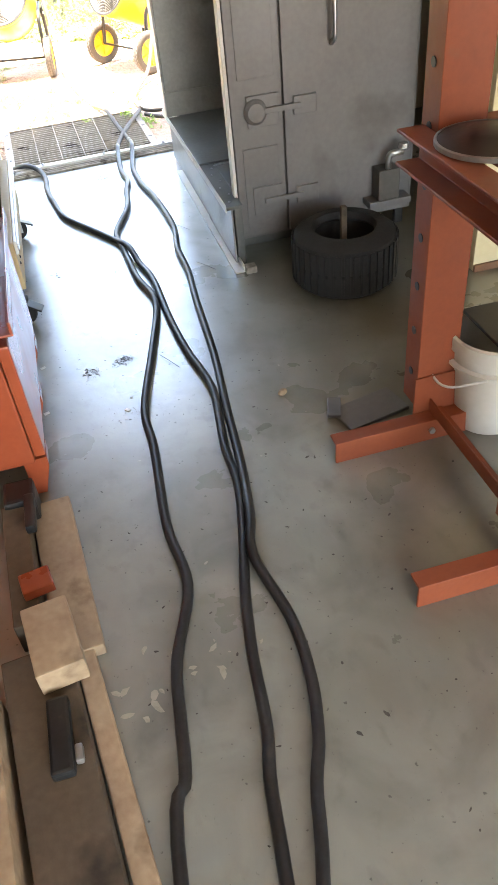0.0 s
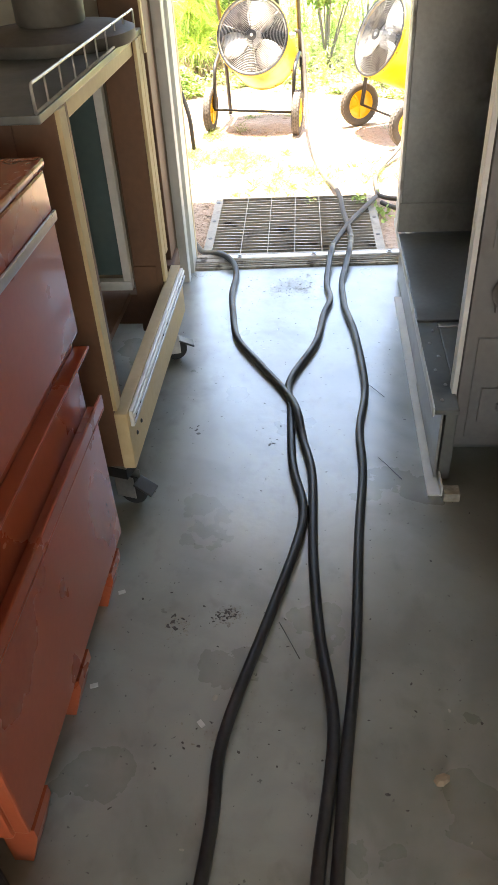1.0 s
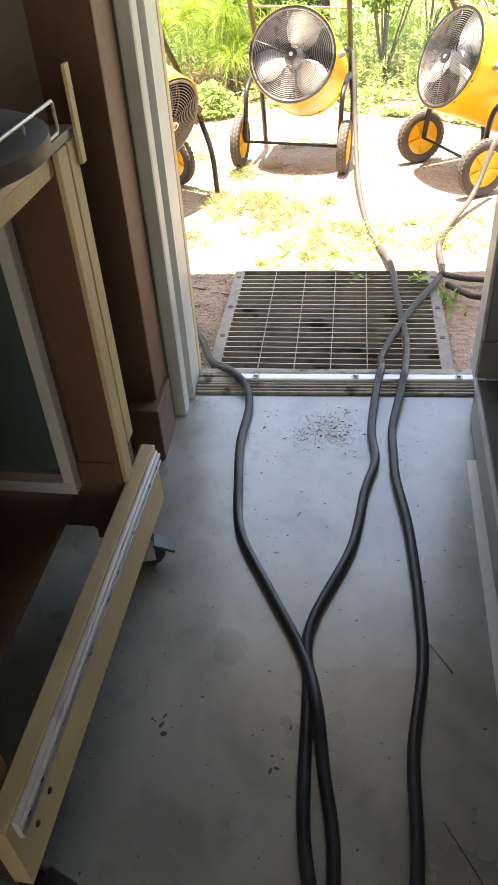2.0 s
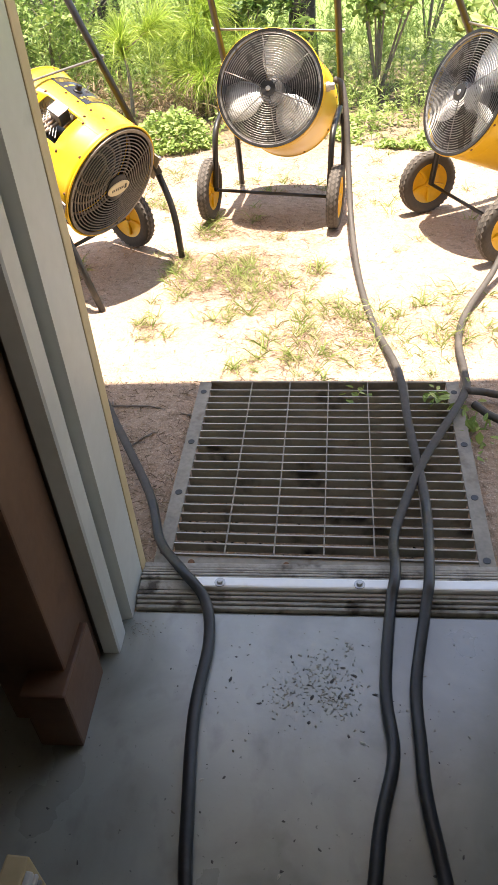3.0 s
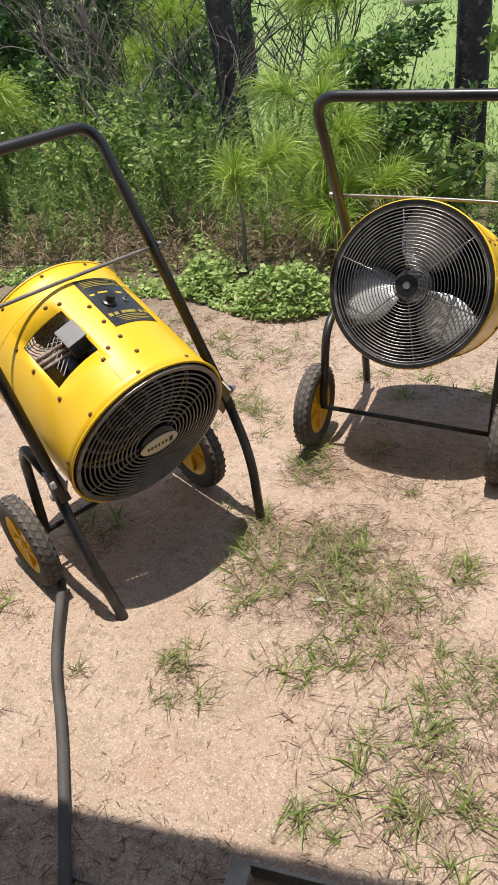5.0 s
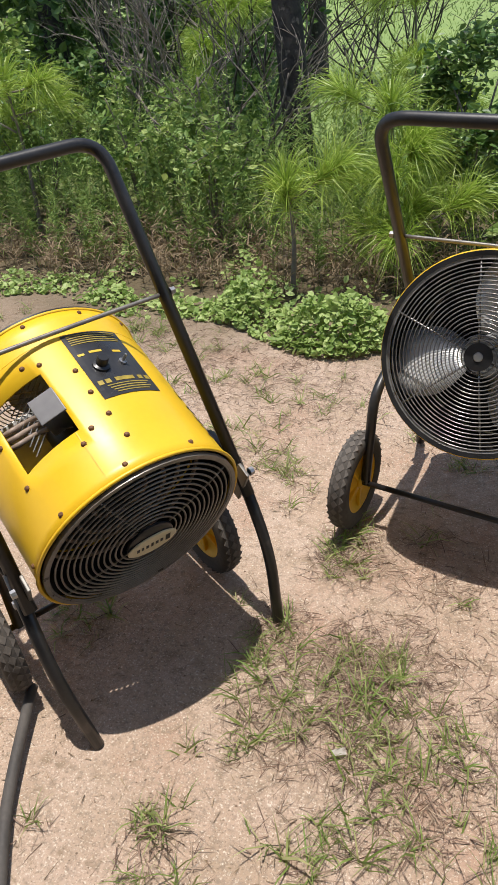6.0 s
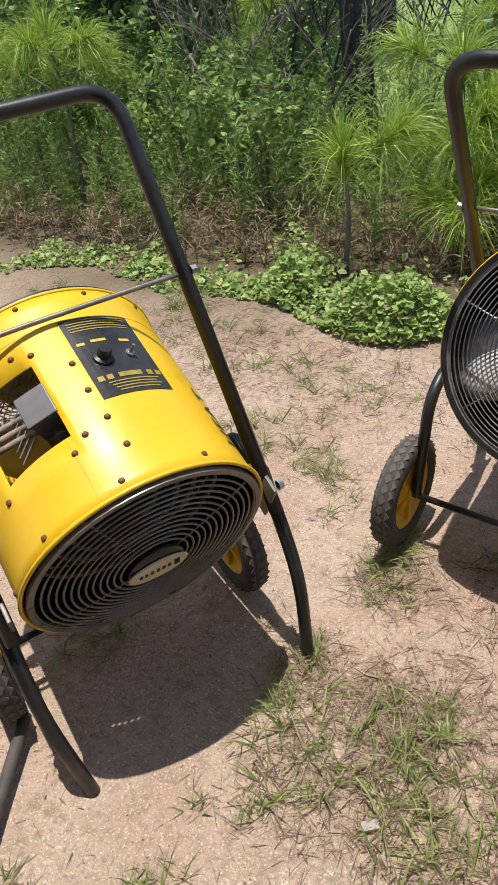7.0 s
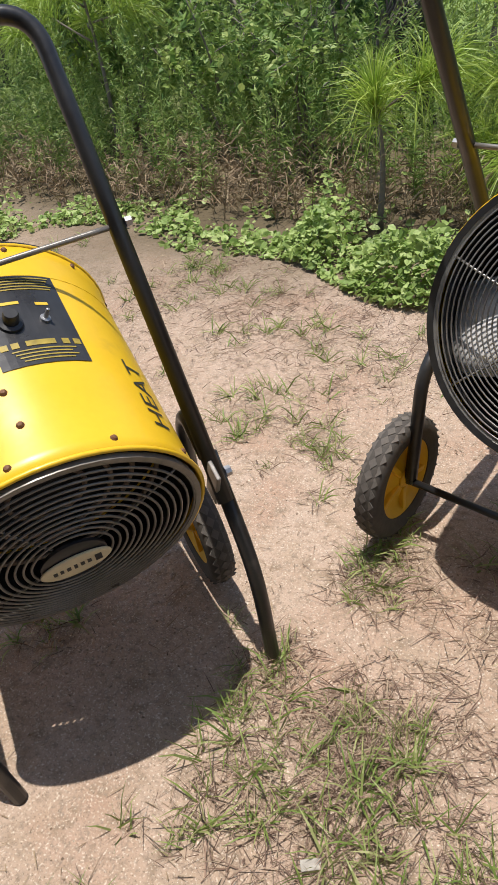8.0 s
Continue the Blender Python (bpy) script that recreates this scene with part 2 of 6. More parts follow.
def ground_material():
    """Pink sandy earth with straw-coloured and dark flecks; meadow green beyond the edge of the yard."""
    m = bpy.data.materials.new("sandy_yard_and_meadow")
    m.use_nodes = True
    n, link = m.node_tree.nodes, m.node_tree.links.new
    bsdf = n["Principled BSDF"]
    pos = n.new("ShaderNodeNewGeometry").outputs["Position"]

    def tex(s, d=7.0):
        t = n.new("ShaderNodeTexNoise")
        t.inputs["Scale"].default_value, t.inputs["Detail"].default_value = s, d
        link(pos, t.inputs["Vector"])
        return t.outputs["Fac"]

    def ranged(v, lo, hi):
        r = n.new("ShaderNodeMapRange")
        r.inputs[1].default_value, r.inputs[2].default_value = lo, hi
        link(v, r.inputs[0])
        return r.outputs[0]

    def mix(f, x, y):
        k = n.new("ShaderNodeMix")
        k.data_type = "RGBA"
        link(f, k.inputs[0])
        for i, c in ((6, x), (7, y)):
            if isinstance(c, tuple):
                k.inputs[i].default_value = (*c, 1)
            else:
                link(c, k.inputs[i])
        return k.outputs[2]

    sand = mix(ranged(tex(1.3), 0.35, 0.65), (0.43, 0.325, 0.25), (0.385, 0.27, 0.195))
    sand = mix(ranged(tex(9.0), 0.45, 0.75), sand, (0.34, 0.25, 0.175))
    sand = mix(ranged(tex(3.2, 8), 0.52, 0.70), sand, (0.36, 0.235, 0.165))
    sand = mix(ranged(tex(22.0, 6), 0.56, 0.70), sand, (0.27, 0.195, 0.135))
    sand = mix(ranged(tex(60.0, 8), 0.53, 0.80), sand, (0.21, 0.16, 0.115))
    sand = mix(ranged(tex(125.0, 5), 0.52, 0.74), sand, (0.26, 0.20, 0.15))
    sand = mix(ranged(tex(260.0, 4), 0.56, 0.76), sand, (0.17, 0.125, 0.085))
    sand = mix(ranged(tex(210.0, 3), 0.56, 0.74), sand, (0.62, 0.53, 0.43))
    meadow = mix(ranged(tex(0.8), 0.3, 0.7), (0.165, 0.245, 0.065), (0.21, 0.285, 0.085))
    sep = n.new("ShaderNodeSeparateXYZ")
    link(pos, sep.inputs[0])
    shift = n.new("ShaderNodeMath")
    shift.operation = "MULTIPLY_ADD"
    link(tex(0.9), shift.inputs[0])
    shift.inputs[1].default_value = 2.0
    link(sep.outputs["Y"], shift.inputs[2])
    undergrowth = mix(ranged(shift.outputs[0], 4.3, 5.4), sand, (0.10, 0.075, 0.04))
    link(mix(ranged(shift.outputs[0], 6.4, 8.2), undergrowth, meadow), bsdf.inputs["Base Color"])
    bsdf.inputs["Roughness"].default_value = 0.95
    bp = n.new("ShaderNodeBump")
    bp.inputs["Strength"].default_value = 1.0
    bp.inputs["Distance"].default_value = 0.02
    link(tex(30.0, 9), bp.inputs["Height"])
    link(bp.outputs[0], bsdf.inputs["Normal"])
    return m


M_GROUND = ground_material()


def concrete_material():
    """Grey floor paint: cloudy, stained, scuffed along the aisle, with fine dark specks; half glossy."""
    m = bpy.data.materials.new("painted_concrete")
    m.use_nodes = True
    n, link = m.node_tree.nodes, m.node_tree.links.new
    bsdf = n["Principled BSDF"]
    pos = n.new("ShaderNodeNewGeometry").outputs["Position"]

    def tex(s, d=6.0, stretch=(1, 1, 1), distort=0.0):
        mp = n.new("ShaderNodeMapping")
        mp.inputs["Scale"].default_value = stretch
        link(pos, mp.inputs["Vector"])
        t = n.new("ShaderNodeTexNoise")
        t.inputs["Scale"].default_value, t.inputs["Detail"].default_value, t.inputs["Distortion"].default_value = s, d, distort
        link(mp.outputs[0], t.inputs["Vector"])
        return t.outputs["Fac"]

    def ranged(v, lo, hi, a=0.0, b=1.0):
        r = n.new("ShaderNodeMapRange")
        r.inputs[1].default_value, r.inputs[2].default_value, r.inputs[3].default_value, r.inputs[4].default_value = lo, hi, a, b
        link(v, r.inputs[0])
        return r.outputs[0]

    def mix(f, x, y):
        k = n.new("ShaderNodeMix")
        k.data_type = "RGBA"
        link(f, k.inputs[0])
        for i, c in ((6, x), (7, y)):
            if isinstance(c, tuple):
                k.inputs[i].default_value = (*c, 1)
            else:
                link(c, k.inputs[i])
        return k.outputs[2]

    col = mix(ranged(tex(0.9, 4), 0.32, 0.68), (0.235, 0.247, 0.222), (0.325, 0.342, 0.31))
    col = mix(ranged(tex(4.0, 8, (1, 1, 1), 0.6), 0.44, 0.74, 0, 0.9), col, (0.155, 0.163, 0.147))
    col = mix(ranged(tex(7.0, 8, (1.5, 0.6, 1), 0.3), 0.54, 0.86, 0, 0.55), col, (0.35, 0.35, 0.32))
    col = mix(ranged(tex(14.0, 8, (1.2, 0.8, 1), 0.2), 0.56, 0.84, 0, 0.6), col, (0.12, 0.12, 0.112))
    col = mix(ranged(tex(75.0, 2), 0.69, 0.75, 0, 0.8), col, (0.07, 0.07, 0.068))
    sep = n.new("ShaderNodeSeparateXYZ")
    link(pos, sep.inputs[0])
    # brown stains by the press, plus painted dimness where the right side gets less light
    stain_and_dim = n.new("ShaderNodeMath")
    stain_and_dim.operation = "MULTIPLY_ADD"
    link(tex(2.2, 7, (1, 1, 1), 0.5), stain_and_dim.inputs[0])
    stain_and_dim.inputs[1].default_value = 1.6
    link(sep.outputs["X"], stain_and_dim.inputs[2])
    col = mix(ranged(stain_and_dim.outputs[0], 1.25, 1.95, 0, 0.85), col, (0.115, 0.105, 0.075))
    link(col, bsdf.inputs["Base Color"])
    link(ranged(tex(3.0, 7), 0.35, 0.7, 0.26, 0.42), bsdf.inputs["Roughness"])
    bsdf.inputs["Specular IOR Level"].default_value = 0.8
    bsdf.inputs["Coat Weight"].default_value = 1.0
    bsdf.inputs["Coat IOR"].default_value = 1.6
    bsdf.inputs["Coat Roughness"].default_value = 0.27
    bp = n.new("ShaderNodeBump")
    bp.inputs["Strength"].default_value, bp.inputs["Distance"].default_value = 0.08, 0.01
    link(tex(26.0, 4), bp.inputs["Height"])
    link(bp.outputs[0], bsdf.inputs["Normal"])
    return m


M_CONCRETE = concrete_material()


# ---- builders ----
def link_mesh(name, verts, faces, material, parent=None, smooth=False):
    me = bpy.data.meshes.new(name)
    me.from_pydata(verts, [], faces)
    me.update()
    me.materials.append(material)
    if smooth:
        me.shade_smooth()
    ob = new(name, me)
    ob.parent = parent
    return ob


def part(name, bm, material, parent=None, label="", smooth=False):
    bmesh.ops.recalc_face_normals(bm, faces=bm.faces)
    me = bpy.data.meshes.new(name)
    bm.to_mesh(me)
    bm.free()
    me.materials.append(material)
    if smooth:
        me.shade_smooth()
        me.set_sharp_from_angle(angle=radians(40))
    ob = new(name, me)
    ob.parent = parent
    if label:
        tagged(ob, label)
    return ob


def empty(name, m=None):
    ob = new(name)
    ob.empty_display_size = 0.1
    if m is not None:
        ob.matrix_world = m
    return ob


def box(lo, hi, bevel=0.004, bm=None, m=None):
    """A bevelled box between two corners, added to bm."""
    out = bm or bmesh.new()
    one = bmesh.new()
    bmesh.ops.create_cube(one, size=1.0)
    lo, hi = Vector(lo), Vector(hi)
    for v in one.verts:
        v.co = Vector([lo[i] + (v.co[i] + 0.5) * (hi[i] - lo[i]) for i in range(3)])
    if bevel:
        bmesh.ops.bevel(one, geom=one.edges[:], offset=bevel, segments=2, affect="EDGES", profile=0.6)
    if m is not None:
        one.transform(m)
    tmp = bpy.data.meshes.new("tmp")
    one.to_mesh(tmp)
    one.free()
    out.from_mesh(tmp)
    bpy.data.meshes.remove(tmp)
    return out


def curve_points(points, steps=6):
    """A smooth line through the points."""
    p = [Vector(q) for q in points]
    p = [p[0] * 2 - p[1]] + p + [p[-1] * 2 - p[-2]]
    out = []
    for i in range(1, len(p) - 2):
        for k in range(steps):
            t = k / steps
            a, b, c, d = p[i - 1], p[i], p[i + 1], p[i + 2]
            out.append(0.5 * ((2 * b) + (c - a) * t + (2 * a - 5 * b + 4 * c - d) * t * t + (3 * b - 3 * c + d - a) * t ** 3))
    out.append(p[-2])
    return out


def tube_data(points, radius, sides=10, closed=False, caps=True):
    """Verts and faces of a round bar along a line; radius may be one per point."""
    p = [Vector(q) for q in points]
    n = len(p)
    rad = radius if isinstance(radius, (list, tuple)) else [radius] * n
    verts, faces = [], []
    up = None
    for i in range(n):
        a, b = p[(i - 1) % n if closed else max(i - 1, 0)], p[(i + 1) % n if closed else min(i + 1, n - 1)]
        d = (b - a).normalized()
        if up is None:
            up = d.orthogonal().normalized()
        up = (up - d * up.dot(d)).normalized()
        s = d.cross(up)
        for k in range(sides):
            w = 2 * math.pi * k / sides
            verts.append(p[i] + (up * math.cos(w) + s * math.sin(w)) * rad[i])
    for i in range(n if closed else n - 1):
        j = (i + 1) % n
        for k in range(sides):
            l = (k + 1) % sides
            faces.append((i * sides + k, i * sides + l, j * sides + l, j * sides + k))
    if caps and not closed:
        faces.append(tuple(range(sides))[::-1])
        faces.append(tuple(range((n - 1) * sides, n * sides)))
    return verts, faces


def tube(name, points, radius, material, parent=None, sides=10, closed=False, label=""):
    v, f = tube_data(points, radius, sides, closed)
    ob = link_mesh(name, v, f, material, parent, True)
    return tagged(ob, label)


def bend(points, r=0.06, steps=5):
    """A line with its corners rounded by the radius r."""
    p = [Vector(q) for q in points]
    out = [p[0]]
    for a, b, c in zip(p, p[1:], p[2:]):
        u, w = (a - b), (c - b)
        k = min(r, u.length * 0.45, w.length * 0.45)
        s, e = b + u.normalized() * k, b + w.normalized() * k
        for i in range(steps + 1):
            t = i / steps
            out.append(s * (1 - t) ** 2 + b * 2 * t * (1 - t) + e * t * t)
    out.append(p[-1])
    return out


def lathe(profile, sides=32, closed=False):
    """A bmesh of a profile of (radius, height) turned about z."""
    bm = bmesh.new()
    rows = []
    for r, z in profile:
        rows.append([bm.verts.new((r * math.cos(2 * math.pi * k / sides), r * math.sin(2 * math.pi * k / sides), z)) for k in range(sides)] if r > 1e-6 else [bm.verts.new((0, 0, z))])
    pairs = list(zip(rows, rows[1:])) + ([(rows[-1], rows[0])] if closed else [])
    for a, b in pairs:
        for k in range(sides):
            l = (k + 1) % sides
            if len(a) == 1 and len(b) == 1:
                continue
            if len(a) == 1:
                bm.faces.new((a[0], b[l], b[k]))
            elif len(b) == 1:
                bm.faces.new((a[k], a[l], b[0]))
            else:
                bm.faces.new((a[k], a[l], b[l], b[k]))
    return bm


def dome(r=0.006, h=0.004, sides=8):
    return lathe([(0, h), (r * 0.6, h * 0.85), (r, 0.001), (r, -0.002)], sides)


# ---- the shed ----
def slab(name, lo, hi, material, bevel=0.004):
    return tagged(part(name, box(lo, hi, bevel), material), kind="structure")


tagged(slab("floor", (-2.6, -8.5, -0.25), (3.6, 0.0, 0.0), M_CONCRETE, 0.006), "blue-grey painted concrete floor, scuffed and chipped", "floor")
front = empty("wall_north")
tagged(front, "shed wall with the open doorway", "wall", kind="structure")
part("wall_panel", box((-2.6, -0.10, 0.0), (-0.06, 0.10, 2.75)), M_SHEDWALL, front)
part("wall_panel", box((1.02, -0.10, 0.0), (3.6, 0.10, 2.75)), M_SHEDWALL, front)
part("lintel", box((-0.06, -0.10, 2.08), (1.02, 0.10, 2.75)), M_SHEDWALL, front)
tagged(slab("wall_west", (-2.72, -8.5, 0), (-2.6, 0.1, 2.75), M_SHEDWALL), "brown board wall of the shed", "wall")
tagged(slab("wall_east", (3.6, -8.5, 0), (3.72, 0.1, 2.75), M_SHEDWALL), "brown board wall of the shed", "wall")
# unseen wall; its wide opening is assumed, to go with the fill lamp
south = empty("wall_south")
tagged(south, "unseen shed wall with an assumed opening for light from behind", "wall", kind="structure")
part("wall_panel", box((-2.6, -8.6, 0), (-0.9, -8.45, 2.75)), M_SHEDWALL, south)
part("wall_panel", box((2.9, -8.6, 0), (3.6, -8.45, 2.75)), M_SHEDWALL, south)
part("lintel", box((-0.9, -8.6, 2.6), (2.9, -8.45, 2.75)), M_SHEDWALL, south)
# unseen ceiling, white so that it reflects yard light down to the floor
tagged(slab("ceiling", (-2.7, -8.6, 2.75), (3.7, 0.1, 2.81), M_WHITE), "unseen shed ceiling, made white to bounce light to the floor", "ceiling")
# eave set by its shadow edge; made pale to bounce light towards the door
tagged(slab("roof_overhang", (-5.0, 0.1, 2.70), (5.0, 1.135, 2.80), M_WHITE), "sheet metal eave over the doorway", "roof")

# door jamb on the hinge side: a folded sheet-metal profile with a timber strip at its outer edge
jamb = empty("door_1")
tagged(jamb, "open doorway with a folded pale metal jamb", "doorway", kind="structure")


def profile_post(name, outline, z0, z1, material, parent):
    bm = bmesh.new()
    low = [bm.verts.new((x, y, z0)) for x, y in outline]
    high = [bm.verts.new((x, y, z1)) for x, y in outline]
    for i in range(len(outline)):
        j = (i + 1) % len(outline)
        bm.faces.new((low[i], low[j], high[j], high[i]))
    bm.faces.new(low[::-1])
    bm.faces.new(high)
    return part(name, bm, material, parent)


profile_post("frame", [(-0.062, -0.125), (-0.025, -0.125), (-0.022, -0.118), (-0.022, -0.065), (-0.040, -0.058), (-0.040, -0.030), (-0.012, -0.022), (-0.012, 0.112), (-0.062, 0.112)], 0.0, 2.08, M_JAMB, jamb)
part("timber_strip", box((-0.045, 0.114, -0.02), (-0.010, 0.155, 2.1)), M_PINE, jamb, "bare pine strip")
profile_post("frame", [(1.024, -0.125), (0.985, -0.125), (0.982, -0.118), (0.982, -0.065), (1.0, -0.058), (1.0, -0.030), (0.972, -0.022), (0.972, 0.112), (1.024, 0.112)], 0.0, 2.08, M_JAMB, jamb)
part("head", box((-0.02, -0.12, 2.04), (0.99, 0.112, 2.078)), M_JAMB, jamb)

sill = empty("threshold")
tagged(sill, "weathered timber threshold with a bolted aluminium strip", "threshold", kind="structure")
for k, (y0, y1, z) in enumerate(((0.004, 0.014, 0.010), (0.017, 0.026, 0.014), (0.029, 0.037, 0.020), (0.040, 0.050, 0.022), (0.088, 0.097, 0.024), (0.100, 0.108, 0.023), (0.111, 0.118, 0.021), (0.121, 0.129, 0.018), (0.132, 0.148, 0.014))):
    part("board", box((-0.01, y0, -0.12), (0.97, y1, z), 0.003), M_OLDWOOD, sill, "grooved weathered board")
part("strip", box((0.13, 0.053, -0.10), (0.97, 0.085, 0.034), 0.005), M_ALU, sill, "dull aluminium strip")
part("strip", box((-0.01, 0.053, -0.10), (0.128, 0.085, 0.020), 0.004), M_OLDWOOD, sill, "worn bare end of the threshold")
for x in (0.20, 0.548, 0.90):
    b = part("bolt", lathe([(0, 0.008), (0.006, 0.007), (0.008, 0.003), (0.008, 0), (0.014, 0), (0.014, -0.003)], 10), M_STEEL, sill)
    b.location = (x, 0.066, 0.0365)

block = tagged(part("timber_block", box((-0.185, -0.33, 0.0), (-0.09, -0.145, 0.19), 0.006), M_BROWNWOOD), "dark brown timber block on the floor by the jamb", "timber block")
post = tagged(part("wall_post", box((-0.22, -0.30, 0.0), (-0.066, -0.13, 2.74), 0.006), M_BROWNWOOD), "brown timber post beside the doorway", "post", kind="structure")
block.location.x = 0.04
block.location.y = -0.03

# ---- the low deck and the tall panel on the far side of the aisle ----
# all that stands along the aisle is turned a little against the doorway wall
standing = set(bpy.data.objects)


def settle(dx, dy):
    """Turn the things built since the last call into the line of the aisle."""
    global standing
    m = pose(dx, dy, 0, 0, 0, -2.76) @ Matrix.Diagonal((0.93, 0.93, 0.975, 1))
    for ob in set(bpy.data.objects) - standing:
        if ob.parent is None and not ob.name.startswith(("power_cable", "floor_chips", "floor_scuffs", "floor_wear")):
            ob.matrix_basis = m @ ob.matrix_basis
    standing = set(bpy.data.objects)


def aisle(p):
    """A point of the aisle's floor; the turn fades out towards the doorway."""
    p = Vector(p)
    q = Vector((0.9504 * p.x + 0.0543 * p.y - 0.013, 0.926 * p.y - 0.006, p.z))
    return p.lerp(q, max(0.0, min(1.0, 0.35 - p.y / 0.3)))


tagged(slab("wall_partition", (1.90, -2.12, 0), (3.9, -2.02, 2.75), M_BEIGE), "beige painted board wall", "wall")
tagged(slab("baseboard", (1.90, -2.135, 0), (3.9, -2.122, 0.03), M_BROWNWOOD, 0.002), "dark strip along the foot of the beige wall", "baseboard")
deck = empty("low_platform")
tagged(deck, "low sheet-metal platform with a galvanised side", "platform")
part("top_sheet", box((0.958, -1.105, 0.262), (1.75, -0.315, 0.276), 0.003), M_DECK, deck, "dark smooth sheet")
part("top_sheet", box((1.0305, -1.49, 0.255), (1.75, -1.112, 0.270), 0.003), M_DECK, deck, "dark sheet with screws")
part("top_sheet", box((0.958, -1.655, 0.255), (1.03, -1.112, 0.270), 0.003), M_DECK, deck, "dark sheet with screws")
part("side_sheet", box((0.985, -1.10, 0.012), (0.992, -0.14, 0.262), 0.002), M_GALV, deck, "galvanised side sheet")
part("side_sheet", box((0.980, -1.64, 0.012), (0.988, -1.104, 0.256), 0.002), M_GALV, deck, "galvanised side sheet")
part("lip", box((0.952, -1.655, 0.248), (0.957, -0.14, 0.279), 0.001), M_WHITE, deck, "worn bright edge strip")
part("frame", box((1.035, -1.47, 0.0), (1.74, -0.14, 0.25), 0.004), M_DECK, deck)
part("end_block", box((0.994, -1.64, 0.0), (1.03, -1.20, 0.25), 0.004), M_DECK, deck, "dark end of the platform")
for k in range(6):
    s = part("screw", dome(0.006, 0.004), M_STEEL, deck)
    s.location = (0.985 + 0.02 * (k % 2), -1.60 + 0.085 * k, 0.2705)
tube("hook", bend([(1.02, -1.16, 0.276), (1.10, -1.17, 0.285), (1.17, -1.20, 0.287), (1.19, -1.25, 0.28)], 0.02), 0.003, M_STEEL, deck)
trim = tagged(part("floor_trim", box((0.955, -1.72, 0.0), (1.0, -0.36, 0.006), 0.001), M_WHITE), "white painted angle strip along the floor", "trim", kind="structure")
tagged(part("floor_trim", box((0.994, -1.72, 0.006), (1.0, -0.36, 0.035), 0.001), M_WHITE), "white painted angle strip along the floor", "trim", kind="structure")
tagged(part("wood_shim", box((1.0, -1.745, 0.0), (1.05, -1.70, 0.03), 0.003), M_OLDWOOD), "small wooden shim at the end of the strip", "shim")

panel = empty("metal_screen")
tagged(panel, "tall dull galvanised steel panel standing on the platform", "panel")
part("sheet", box((0.962, -0.30, 0.278), (1.75, -0.285, 2.3), 0.003), M_GALV, panel)
part("edge_strip", box((0.950, -0.303, 0.278), (0.961, -0.20, 2.3), 0.002), M_WHITE, panel, "pale folded edge")
part("kick_strip", box((0.955, -0.312, 0.279), (1.75, -0.301, 0.40), 0.002), M_GALV, panel)

cab = empty("steel_door")
tagged(cab, "open grey steel door with latches, scuffed, above the tyre", "door")
part("leaf", box((1.035, -1.55, 0.07), (1.87, -1.50, 2.0), 0.006), M_CABINET, cab)
part("foot_roller", box((1.80, -1.54, 0.0), (1.84, -1.51, 0.069), 0.004), M_BLACK, cab)
part("edge_strip", box((1.018, -1.566, 0.08), (1.033, -1.52, 2.0), 0.002), M_WHITE, cab, "pale worn edge of the door stile")
part("skin", box((1.262, -1.574, 0.085), (1.85, -1.552, 1.99), 0.005), M_CABINET, cab)
stile = part("stile", box((1.036, -1.570, 0.085), (1.255, -1.551, 1.99), 0.004), M_CABINET, cab)
for z0, z1 in ((0.12, 0.46), (0.72, 1.20), (1.30, 1.9)):
    part("raised_panel", box((1.07, -1.576, z0), (1.225, -1.5705, z1), 0.002), M_CABINET, stile)


def latch(z, round_one):
    p = part("latch_plate", box((1.10, -1.584, z - 0.06), (1.235, -1.5765, z + 0.06), 0.003), M_CABINET, cab, "latch plate")
    if round_one:
        d = part("latch_disc", lathe([(0, 0.02), (0.035, 0.018), (0.045, 0.008), (0.05, 0)], 24), M_CABINET, p)
        d.matrix_world = pose(1.135, -1.584, z, 90, 0, 0)
    part("latch_bar", box((1.15, -1.598, z - 0.01), (1.33, -1.585, z + 0.012), 0.003), M_CABINET, p)
    part("strike", box((1.30, -1.590, z - 0.035), (1.40, -1.5755, z + 0.035), 0.003), M_CABINET, cab, "strike plate")


latch(0.60, True)
latch(0.24, False)
tube("pull_handle", bend([(1.47, -1.576, 0.80), (1.47, -1.62, 0.82), (1.47, -1.62, 0.98), (1.47, -1.576, 1.0)], 0.02), 0.009, M_STEEL, cab, label="steel pull handle")
valve = empty("drain_valve")
tagged(valve, "small steel valve on a dusty dark block", "valve")
part("block", box((1.66, -1.66, 0.17), (1.76, -1.576, 0.30), 0.004), M_DUSTYSTEEL, valve)
tube("pipe", bend([(1.71, -1.64, 0.295), (1.71, -1.64, 0.36), (1.77, -1.66, 0.37)], 0.02), 0.014, M_STEEL, valve)
b = part("knob", lathe([(0, 0.03), (0.02, 0.028), (0.024, 0.01), (0.012, 0)], 14), M_STEEL, valve)
b.location = (1.77, -1.66, 0.375)
tagged(part("bracket_shelf", box((1.62, -1.66, 0.14), (1.82, -1.576, 0.168), 0.003), M_CABINET, valve), "grey shelf under the block")

